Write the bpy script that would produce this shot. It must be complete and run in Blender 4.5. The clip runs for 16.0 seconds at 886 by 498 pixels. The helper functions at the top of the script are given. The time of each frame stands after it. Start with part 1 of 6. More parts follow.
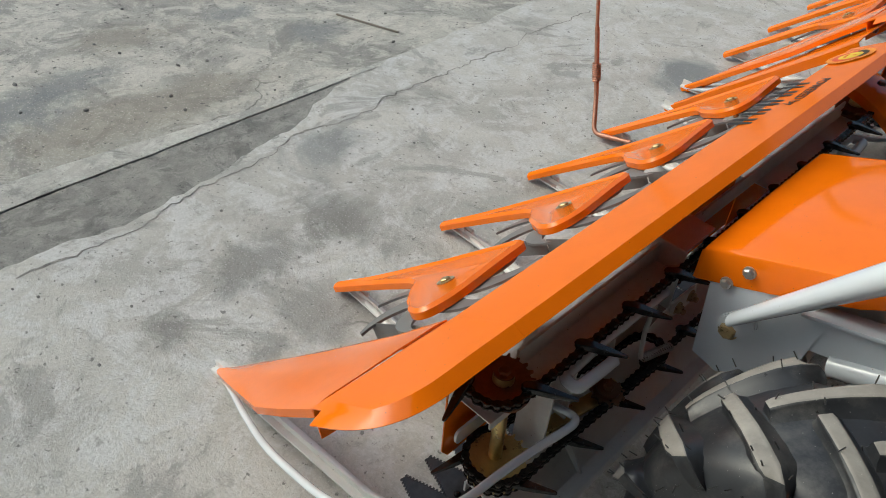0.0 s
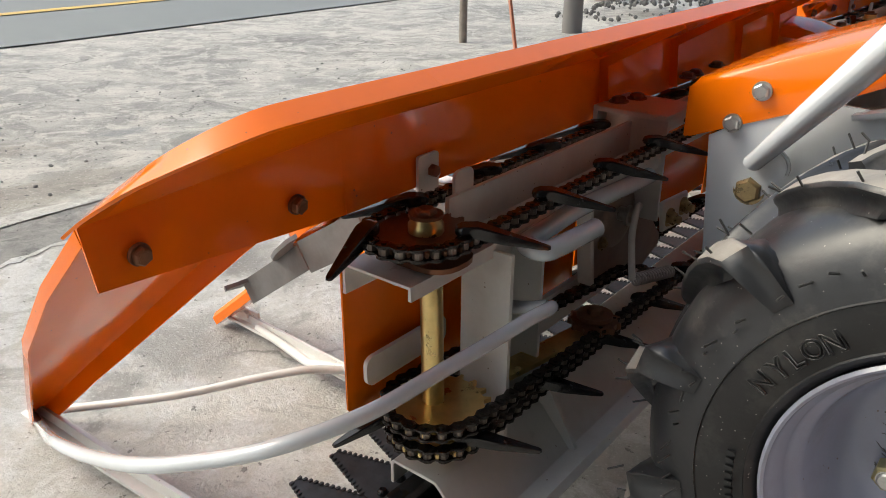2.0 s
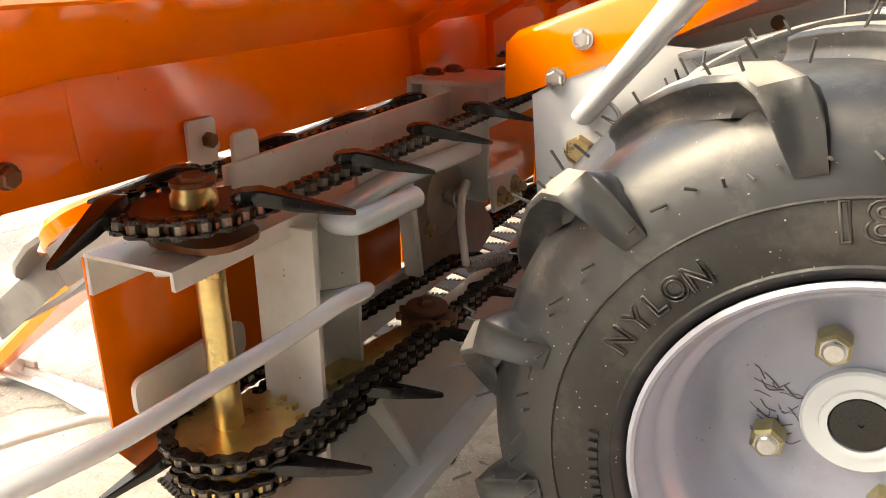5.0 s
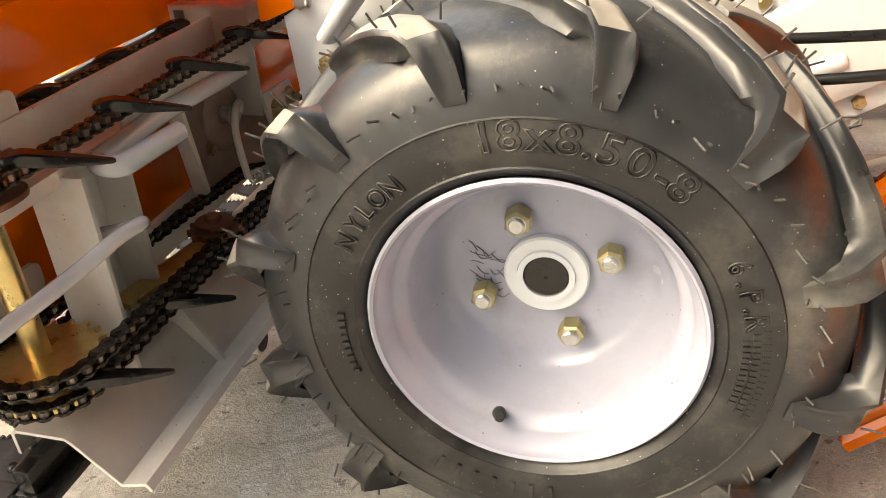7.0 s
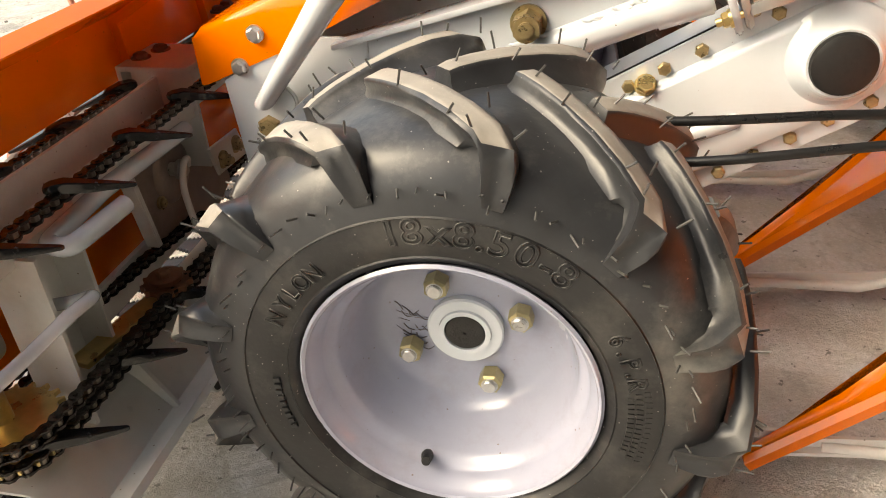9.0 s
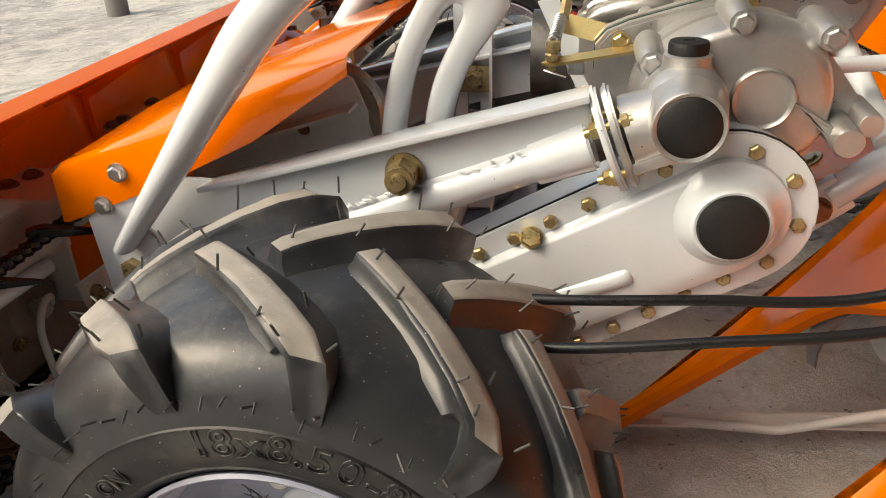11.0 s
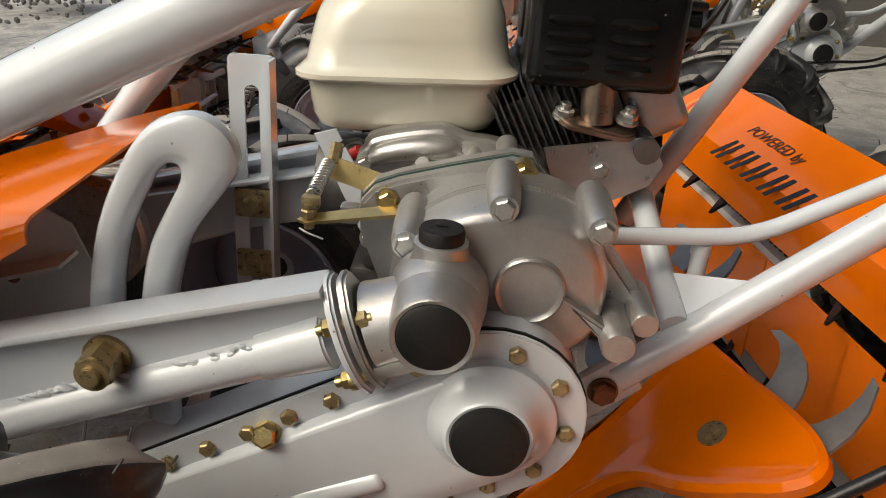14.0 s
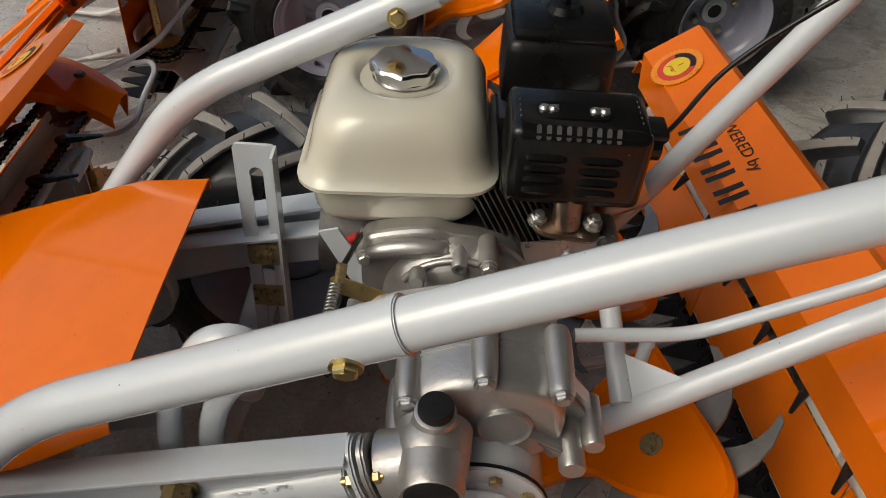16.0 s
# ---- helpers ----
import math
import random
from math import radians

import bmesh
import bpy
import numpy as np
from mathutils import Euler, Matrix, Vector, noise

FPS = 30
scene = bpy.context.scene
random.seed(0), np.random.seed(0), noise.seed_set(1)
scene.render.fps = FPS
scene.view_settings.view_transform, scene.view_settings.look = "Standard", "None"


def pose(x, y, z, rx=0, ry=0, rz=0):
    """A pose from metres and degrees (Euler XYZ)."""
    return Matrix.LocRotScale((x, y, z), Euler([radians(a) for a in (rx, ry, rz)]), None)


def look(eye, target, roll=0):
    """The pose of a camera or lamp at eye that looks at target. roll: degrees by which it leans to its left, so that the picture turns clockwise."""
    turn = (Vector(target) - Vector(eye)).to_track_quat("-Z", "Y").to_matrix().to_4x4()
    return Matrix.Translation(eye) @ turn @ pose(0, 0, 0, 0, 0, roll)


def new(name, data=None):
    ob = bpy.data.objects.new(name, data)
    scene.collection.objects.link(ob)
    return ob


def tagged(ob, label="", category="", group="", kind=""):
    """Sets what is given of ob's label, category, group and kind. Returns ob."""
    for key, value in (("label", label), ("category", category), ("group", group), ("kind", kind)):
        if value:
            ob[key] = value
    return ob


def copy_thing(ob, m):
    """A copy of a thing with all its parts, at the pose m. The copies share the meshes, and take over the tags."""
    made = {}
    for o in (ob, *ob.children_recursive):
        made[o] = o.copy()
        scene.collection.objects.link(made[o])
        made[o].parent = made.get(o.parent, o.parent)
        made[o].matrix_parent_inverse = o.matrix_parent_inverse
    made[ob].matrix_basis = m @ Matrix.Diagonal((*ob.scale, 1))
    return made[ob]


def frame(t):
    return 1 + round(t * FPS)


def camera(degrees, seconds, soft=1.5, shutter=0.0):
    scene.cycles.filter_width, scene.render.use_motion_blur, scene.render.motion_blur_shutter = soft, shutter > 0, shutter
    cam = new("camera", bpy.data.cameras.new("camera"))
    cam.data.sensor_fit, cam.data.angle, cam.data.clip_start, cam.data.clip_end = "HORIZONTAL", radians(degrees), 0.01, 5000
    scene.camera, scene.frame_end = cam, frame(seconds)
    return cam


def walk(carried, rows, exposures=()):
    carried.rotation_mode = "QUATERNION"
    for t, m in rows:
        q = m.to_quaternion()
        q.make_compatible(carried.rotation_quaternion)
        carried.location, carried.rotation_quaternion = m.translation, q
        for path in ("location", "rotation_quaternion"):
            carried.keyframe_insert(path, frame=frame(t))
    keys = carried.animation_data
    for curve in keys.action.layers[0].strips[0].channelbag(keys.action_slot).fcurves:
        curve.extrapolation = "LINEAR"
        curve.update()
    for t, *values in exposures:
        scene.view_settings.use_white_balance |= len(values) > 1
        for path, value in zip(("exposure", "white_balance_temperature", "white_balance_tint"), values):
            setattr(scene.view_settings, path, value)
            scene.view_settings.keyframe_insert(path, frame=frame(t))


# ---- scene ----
cam = camera(59.0, 16.0, 0.95)
PATH = [
    (0, (-0.011, -0.64, 1.048), (-1.034, 0.489, -0.247), 4.6),
    (0.5, (0.01, -0.568, 0.858), (-1.16, 0.532, -0.335), 2.2),
    (1, (0.03, -0.553, 0.682), (-1.235, 0.585, -0.37), 1.0),
    (1.5, (0.011, -0.549, 0.587), (-1.253, 0.738, -0.278), 0.1),
    (2, (-0.017, -0.539, 0.552), (-1.161, 0.892, -0.25), 0.3),
    (2.5, (-0.044, -0.532, 0.516), (-1.111, 0.975, -0.253), 2.6),
    (3, (-0.054, -0.509, 0.492), (-1.099, 1.017, -0.269), 2.6),
    (3.2, (-0.053, -0.5, 0.49), (-1.095, 1.03, -0.266), 2.3),
    (5.3, (-0.032, -0.449, 0.463), (-0.81, 1.252, -0.244), -0.9),
    (5.5, (-0.02, -0.454, 0.467), (-0.749, 1.256, -0.27), -1.2),
    (6, (0.02, -0.463, 0.47), (-0.578, 1.251, -0.371), -1.3),
    (6.5, (0.044, -0.482, 0.504), (-0.448, 1.219, -0.426), -2.0),
    (7, (0.056, -0.499, 0.527), (-0.398, 1.17, -0.476), -3.0),
    (7.5, (0.068, -0.505, 0.547), (-0.346, 1.145, -0.504), -3.6),
    (8, (0.08, -0.511, 0.569), (-0.32, 1.129, -0.504), -4.4),
    (8.2, (0.087, -0.512, 0.577), (-0.319, 1.124, -0.499), -4.6),
    (10.3, (0.141, -0.452, 0.665), (-0.245, 1.252, -0.309), -2.3),
    (10.5, (0.151, -0.44, 0.669), (-0.231, 1.272, -0.291), -2.4),
    (11, (0.177, -0.398, 0.651), (-0.168, 1.346, -0.266), -2.0),
    (11.5, (0.185, -0.354, 0.645), (-0.077, 1.436, -0.207), -1.0),
    (12, (0.202, -0.332, 0.649), (0.01, 1.487, -0.158), -0.5),
    (12.5, (0.229, -0.308, 0.652), (0.1, 1.529, -0.126), 0.8),
    (13, (0.244, -0.303, 0.657), (0.121, 1.551, -0.085), 2.5),
    (13.5, (0.262, -0.279, 0.666), (0.128, 1.585, -0.047), 3.3),
    (14, (0.265, -0.247, 0.711), (0.21, 1.574, -0.114), 4.1),
    (14.5, (0.259, -0.228, 0.793), (0.28, 1.474, -0.258), 5.9),
    (15, (0.246, -0.218, 0.904), (0.272, 1.388, -0.288), 6.6),
    (15.5, (0.24, -0.203, 0.989), (0.27, 1.334, -0.29), 6.1),
    (16, (0.236, -0.17, 1.042), (0.269, 1.313, -0.3), 4.6),
]
EXPOSURES = [(0, 0.2, 6050, -3), (1.0, 0.42, 6150, -1), (2.0, 0.85, 6400, 2), (3.2, 1.25, 6700, 4), (5.3, 2.1, 7900, 4), (6.5, 2.05, 7950, 4), (8.2, 1.8, 7800, 4), (10.5, 1.15, 7250, 4), (13.0, 0.53, 6850, 4), (14.5, 0.17, 6650, 4), (16.0, -0.22, 6550, 4)]
walk(cam, [(t, look(eye, target, roll)) for t, eye, target, roll in PATH], EXPOSURES)
# ---- light ----
world = bpy.data.worlds.new("sky")
scene.world = world
world.use_nodes = True
wn = world.node_tree.nodes
sky = wn.new("ShaderNodeTexSky")
sky.sky_type, sky.sun_disc, sky.sun_elevation, sky.sun_rotation = "NISHITA", False, radians(45), radians(240)
sky.air_density, sky.dust_density = 1.0, 6.0
wn["Background"].inputs["Strength"].default_value = 0.15
world.node_tree.links.new(sky.outputs["Color"], wn["Background"].inputs["Color"])
sun = new("sun", bpy.data.lights.new("sun", "SUN"))
sun.data.energy, sun.data.angle, sun.data.color = 0.5, radians(40), (1.0, 0.975, 0.94)
sun.matrix_world = look((-6, -3.8, 7), (0, 0, 0))


# ---- materials ----
def mat(name, color, rough=0.5, metal=0.0, vary=0.12, scale=30.0, bump=0.0, bump_scale=200.0, coat=0.0, dirt=None, dirt_amount=0.5, dirt_scale=6.0, spec=0.5, per=0.0, speck=None, speck_scale=260.0, speck_share=0.75):
    """Principled paint, metal or rubber with grain at two scales and patches of dirt."""
    m = bpy.data.materials.new(name)
    m.use_nodes = True
    nt = m.node_tree
    n, l = nt.nodes, nt.links
    b = n["Principled BSDF"]
    tex = n.new("ShaderNodeTexCoord")
    big = n.new("ShaderNodeTexNoise")
    big.inputs["Scale"].default_value, big.inputs["Detail"].default_value, big.inputs["Roughness"].default_value = scale, 6, 0.65
    l.new(tex.outputs["Object"], big.inputs["Vector"])
    ramp = n.new("ShaderNodeMapRange")
    ramp.inputs["From Min"].default_value, ramp.inputs["From Max"].default_value = 0.3, 0.7
    ramp.inputs["To Min"].default_value, ramp.inputs["To Max"].default_value = 1 - vary, 1 + vary * 0.6
    l.new(big.outputs["Fac"], ramp.inputs["Value"])
    col = n.new("ShaderNodeMix")
    col.data_type, col.blend_type = "RGBA", "MULTIPLY"
    col.inputs["Factor"].default_value = 1.0
    col.inputs["A"].default_value = (*color, 1)
    l.new(ramp.outputs["Result"], col.inputs["B"])
    out = col.outputs["Result"]
    if dirt:
        dn = n.new("ShaderNodeTexNoise")
        dn.inputs["Scale"].default_value, dn.inputs["Detail"].default_value, dn.inputs["Roughness"].default_value = dirt_scale, 9, 0.72
        l.new(tex.outputs["Object"], dn.inputs["Vector"])
        dr = n.new("ShaderNodeMapRange")
        dr.inputs["From Min"].default_value, dr.inputs["From Max"].default_value = 0.5, 0.75
        dr.inputs["To Max"].default_value = dirt_amount
        l.new(dn.outputs["Fac"], dr.inputs["Value"])
        dm = n.new("ShaderNodeMix")
        dm.data_type = "RGBA"
        l.new(dr.outputs["Result"], dm.inputs["Factor"])
        l.new(out, dm.inputs["A"])
        dm.inputs["B"].default_value = (*dirt, 1)
        out = dm.outputs["Result"]
    if speck:
        vo = n.new("ShaderNodeTexVoronoi")
        vo.inputs["Scale"].default_value = speck_scale
        l.new(tex.outputs["Object"], vo.inputs["Vector"])
        sep = n.new("ShaderNodeSeparateColor")
        l.new(vo.outputs["Color"], sep.inputs["Color"])
        pick = n.new("ShaderNodeMapRange")
        pick.inputs["From Min"].default_value, pick.inputs["From Max"].default_value = speck_share, 1.0
        pick.inputs["To Min"].default_value, pick.inputs["To Max"].default_value = 0.0, 0.30
        l.new(sep.outputs["Red"], pick.inputs["Value"])
        near = n.new("ShaderNodeMath")
        near.operation = "LESS_THAN"
        l.new(vo.outputs["Distance"], near.inputs[0])
        l.new(pick.outputs["Result"], near.inputs[1])
        sm = n.new("ShaderNodeMix")
        sm.data_type = "RGBA"
        l.new(near.outputs["Value"], sm.inputs["Factor"])
        l.new(out, sm.inputs["A"])
        sm.inputs["B"].default_value = (*speck, 1)
        out = sm.outputs["Result"]
    if per:
        info = n.new("ShaderNodeObjectInfo")
        pr = n.new("ShaderNodeMapRange")
        pr.inputs["To Min"].default_value, pr.inputs["To Max"].default_value = 1 - per, 1 + per
        l.new(info.outputs["Random"], pr.inputs["Value"])
        pm = n.new("ShaderNodeMix")
        pm.data_type, pm.blend_type = "RGBA", "MULTIPLY"
        pm.inputs["Factor"].default_value = 1.0
        l.new(out, pm.inputs["A"])
        l.new(pr.outputs["Result"], pm.inputs["B"])
        out = pm.outputs["Result"]
    l.new(out, b.inputs["Base Color"])
    rr = n.new("ShaderNodeMapRange")
    rr.inputs["From Min"].default_value, rr.inputs["From Max"].default_value = 0.3, 0.7
    rr.inputs["To Min"].default_value, rr.inputs["To Max"].default_value = max(0.02, rough * 0.8), min(1, rough * 1.25)
    fine = n.new("ShaderNodeTexNoise")
    fine.inputs["Scale"].default_value, fine.inputs["Detail"].default_value = bump_scale, 4
    l.new(tex.outputs["Object"], fine.inputs["Vector"])
    l.new(big.outputs["Fac"], rr.inputs["Value"])
    l.new(rr.outputs["Result"], b.inputs["Roughness"])
    b.inputs["Metallic"].default_value = metal
    b.inputs["Specular IOR Level"].default_value = spec
    if coat:
        b.inputs["Coat Weight"].default_value, b.inputs["Coat Roughness"].default_value = coat, 0.06
    if bump:
        bp = n.new("ShaderNodeBump")
        bp.inputs["Strength"].default_value, bp.inputs["Distance"].default_value = bump, 0.002
        l.new(fine.outputs["Fac"], bp.inputs["Height"])
        l.new(bp.outputs["Normal"], b.inputs["Normal"])
    return m


ORANGE = mat("orange_paint", (0.82, 0.165, 0.002), 0.09, vary=0.05, scale=14, bump=0.03, bump_scale=60, spec=0.42, dirt=(0.52, 0.13, 0.01), dirt_amount=0.14, dirt_scale=12, speck=(0.40, 0.12, 0.03), speck_scale=300, speck_share=0.985)
WHITE = mat("white_paint", (0.60, 0.64, 0.68), 0.18, vary=0.03, scale=22, bump=0.05, bump_scale=70, coat=0.8, dirt=(0.50, 0.47, 0.44), dirt_amount=0.08, dirt_scale=60, speck=(0.25, 0.2, 0.16), speck_scale=330, speck_share=0.993)
DULLSTEEL = mat("dull_brown_steel", (0.30, 0.25, 0.215), 0.34, 0.35, vary=0.25, scale=26, bump=0.15, bump_scale=90, dirt=(0.15, 0.11, 0.085), dirt_amount=0.6, dirt_scale=14)
GREYPAINT = mat("pale_grey_paint", (0.66, 0.655, 0.635), 0.34, vary=0.08, scale=22, bump=0.14, bump_scale=90, dirt=(0.36, 0.32, 0.27), dirt_amount=0.35, dirt_scale=12, speck=(0.2, 0.15, 0.11), speck_scale=330, speck_share=0.975)
RIMWHITE = mat("lilac_white_paint", (0.325, 0.34, 0.43), 0.22, vary=0.05, scale=20, bump=0.12, bump_scale=50, coat=0.4, dirt=(0.24, 0.21, 0.21), dirt_amount=0.42, dirt_scale=22, speck=(0.22, 0.18, 0.18), speck_scale=330, speck_share=0.97)
RUBBER = mat("tyre_rubber", (0.0125, 0.0130, 0.0145), 0.40, vary=0.35, scale=26, bump=0.14, bump_scale=170, dirt=(0.095, 0.090, 0.082), dirt_amount=0.62, dirt_scale=14, speck=(0.26, 0.25, 0.23), speck_scale=480, speck_share=0.93)
DUSTYRUBBER = mat("dusty_tyre_rubber", (0.27, 0.25, 0.225), 0.65, vary=0.25, scale=24, bump=0.25, bump_scale=160, dirt=(0.40, 0.375, 0.335), dirt_amount=0.85, dirt_scale=7, speck=(0.4, 0.37, 0.32), speck_scale=480, speck_share=0.93)
TREADRUBBER = mat("dusty_tread_rubber", (0.026, 0.0275, 0.031), 0.34, vary=0.35, scale=24, bump=0.10, bump_scale=170, dirt=(0.16, 0.15, 0.135), dirt_amount=0.75, dirt_scale=9, speck=(0.22, 0.21, 0.19), speck_scale=480, speck_share=0.95)
NUT = mat("pale_zinc_nut", (0.47, 0.41, 0.22), 0.38, 0.7, vary=0.2, scale=90, bump=0.08, bump_scale=300)
HAIR = mat("rubber_vent_spew", (0.05, 0.05, 0.05), 0.5)
OILED = mat("oiled_black_steel", (0.030, 0.026, 0.024), 0.24, 0.6, vary=0.4, scale=160, bump=0.2, bump_scale=400, dirt=(0.09, 0.055, 0.04), dirt_amount=0.35, dirt_scale=60, per=0.25)
ROLLER = mat("worn_chain_roller", (0.17, 0.145, 0.125), 0.30, 0.8, vary=0.3, scale=160, per=0.2)
BLACKSTEEL = mat("black_lacquered_steel", (0.010, 0.010, 0.011), 0.22, 0.0, vary=0.25, scale=60, bump=0.1, bump_scale=200)
STARGREY = mat("grey_steel", (0.20, 0.20, 0.20), 0.42, 0.35, vary=0.25, scale=30, bump=0.15, bump_scale=140, dirt=(0.12, 0.10, 0.08), dirt_amount=0.4, dirt_scale=20)
KNIFE = mat("dark_knife_steel", (0.075, 0.076, 0.08), 0.34, 0.6, vary=0.3, scale=60, bump=0.15, bump_scale=200)
ZINC = mat("yellow_zinc", (0.66, 0.50, 0.22), 0.30, 0.95, vary=0.25, scale=45, bump=0.06, bump_scale=120, dirt=(0.45, 0.48, 0.25), dirt_amount=0.5, dirt_scale=18)
BOLT = mat("yellow_zinc_bolt", (0.40, 0.31, 0.16), 0.30, 0.6, vary=0.3, scale=120, bump=0.10, bump_scale=300, dirt=(0.17, 0.10, 0.06), dirt_amount=0.5, dirt_scale=80)
FIN = mat("machined_fin_aluminium", (0.13, 0.128, 0.125), 0.36, 0.75, vary=0.2, scale=45, bump=0.2, bump_scale=240)
STEELBOLT = mat("grey_zinc_bolt", (0.55, 0.55, 0.54), 0.32, 0.9, vary=0.2, scale=120, bump=0.08, bump_scale=300)
RUSTBOLT = mat("browned_bolt", (0.20, 0.095, 0.05), 0.45, 0.6, vary=0.3, scale=120, bump=0.15, bump_scale=300)
ALU = mat("silver_painted_casting", (0.48, 0.47, 0.455), 0.36, 0.75, vary=0.10, scale=35, bump=0.22, bump_scale=150, dirt=(0.30, 0.285, 0.27), dirt_amount=0.35, dirt_scale=22, speck=(0.2, 0.19, 0.17), speck_scale=330, speck_share=0.985)
ALUDARK = mat("dark_cast_aluminium", (0.17, 0.165, 0.16), 0.42, 0.8, vary=0.2, scale=45, bump=0.25, bump_scale=240)
SHEET = mat("galvanised_sheet", (0.46, 0.49, 0.51), 0.30, 0.9, vary=0.12, scale=30, bump=0.05, bump_scale=150)
CREAM = mat("cream_tank_paint", (0.60, 0.575, 0.475), 0.10, vary=0.03, scale=10, bump=0.03, bump_scale=60, coat=0.8)
BLACKPAINT = mat("black_heat_paint", (0.006, 0.006, 0.0065), 0.20, vary=0.2, scale=40, bump=0.08, bump_scale=180, spec=0.4, speck=(0.10, 0.09, 0.08), speck_scale=300, speck_share=0.97)
BLACKPLASTIC = mat("black_moulded_plastic", (0.008, 0.008, 0.0085), 0.30, vary=0.15, scale=30, bump=0.08, bump_scale=260, spec=0.4)
CHROME = mat("chrome", (0.70, 0.70, 0.71), 0.12, 1.0, vary=0.05, scale=40)
EXHAUST = mat("heat_tinted_steel", (0.30, 0.23, 0.18), 0.34, 0.9, vary=0.3, scale=60, bump=0.1)
CAPRUBBER = mat("matt_black_rubber", (0.0055, 0.0055, 0.006), 0.55, vary=0.25, scale=50, bump=0.25, bump_scale=180)
COPPER = mat("copper_coated_wire", (0.50, 0.25, 0.17), 0.38, 0.7, vary=0.25, scale=120)
REDPL = mat("red_plastic", (0.55, 0.03, 0.03), 0.4)
GASKET = mat("green_gasket_sealant", (0.05, 0.11, 0.09), 0.5)
BLACKINK = mat("black_ink", (0.012, 0.012, 0.014), 0.45)
SCUFF = mat("dark_scuff", (0.12, 0.10, 0.10), 0.6)
YELLOWINK = mat("yellow_ink", (0.75, 0.55, 0.03), 0.4)
REDINK = mat("red_ink", (0.62, 0.05, 0.03), 0.4)
PALEORANGE = mat("pale_orange_ink", (0.84, 0.27, 0.015), 0.3)


# ---- mesh helpers ----
def part(name, bm, material, parent=None, label="", smooth=True):
    me = bpy.data.meshes.new(name)
    bmesh.ops.recalc_face_normals(bm, faces=bm.faces)
    bm.to_mesh(me)
    bm.free()
    me.materials.append(material)
    if smooth:
        me.shade_smooth()
        me.set_sharp_from_angle(angle=radians(38))
    ob = new(name, me)
    ob.parent = parent
    if label:
        ob["label"] = label
    return ob


def again(name, ob, parent, m):
    """One more piece on the same mesh."""
    o = new(name, ob.data)
    o.parent = parent
    o.matrix_basis = m
    return o


def join(*bms):
    a = bms[0]
    for b in bms[1:]:
        me = bpy.data.meshes.new("tmp")
        b.to_mesh(me)
        b.free()
        a.from_mesh(me)
        bpy.data.meshes.remove(me)
    return a


def moved(bm, m):
    bm.transform(m)
    return bm


def box(x0, x1, y0, y1, z0, z1, bevel=0.0, seg=2):
    bm = bmesh.new()
    bmesh.ops.create_cube(bm, size=1)
    for v in bm.verts:
        v.co = (x0 + (v.co.x + 0.5) * (x1 - x0), y0 + (v.co.y + 0.5) * (y1 - y0), z0 + (v.co.z + 0.5) * (z1 - z0))
    if bevel:
        bmesh.ops.bevel(bm, geom=bm.edges[:], offset=bevel, segments=seg, profile=0.6, affect="EDGES")
    return bm


def align(p, d):
    """A pose at p whose z axis looks along d."""
    return Matrix.Translation(p) @ Vector(d).to_track_quat("Z", "Y").to_matrix().to_4x4()


def rod(p, q, r, seg=16, r2=None, bevel=0.0):
    p, q = Vector(p), Vector(q)
    bm = bmesh.new()
    bmesh.ops.create_cone(bm, cap_ends=True, segments=seg, radius1=r, radius2=r if r2 is None else r2, depth=(q - p).length)
    if bevel:
        rim = [e for e in bm.edges if abs(e.verts[0].co.z - e.verts[1].co.z) < 1e-6]
        bmesh.ops.bevel(bm, geom=rim, offset=bevel, segments=2, affect="EDGES")
    bm.transform(align((p + q) / 2, q - p))
    return bm


def smooth_path(points, step=6):
    """Catmull-Rom through the points."""
    p = [Vector(a) for a in points]
    p = [p[0] * 2 - p[1]] + p + [p[-1] * 2 - p[-2]]
    out = []
    for i in range(1, len(p) - 2):
        for k in range(step):
            t = k / step
            a, b, c, d = p[i - 1], p[i], p[i + 1], p[i + 2]
            out.append(0.5 * (2 * b + (c - a) * t + (2 * a - 5 * b + 4 * c - d) * t * t + (3 * b - a - 3 * c + d) * t ** 3))
    return out + [p[-2]]


def rounded_path(points, radius, step=6):
    """Straight runs with bends of about that radius."""
    p = [Vector(a) for a in points]
    out = [p[0]]
    for a, b, c in zip(p, p[1:], p[2:]):
        k = min(radius, (b - a).length * 0.45, (c - b).length * 0.45)
        s, e = b + (a - b).normalized() * k, b + (c - b).normalized() * k
        for i in range(step + 1):
            t = i / step
            out.append(s * (1 - t) ** 2 + b * 2 * t * (1 - t) + e * t * t)
    return out + [p[-1]]


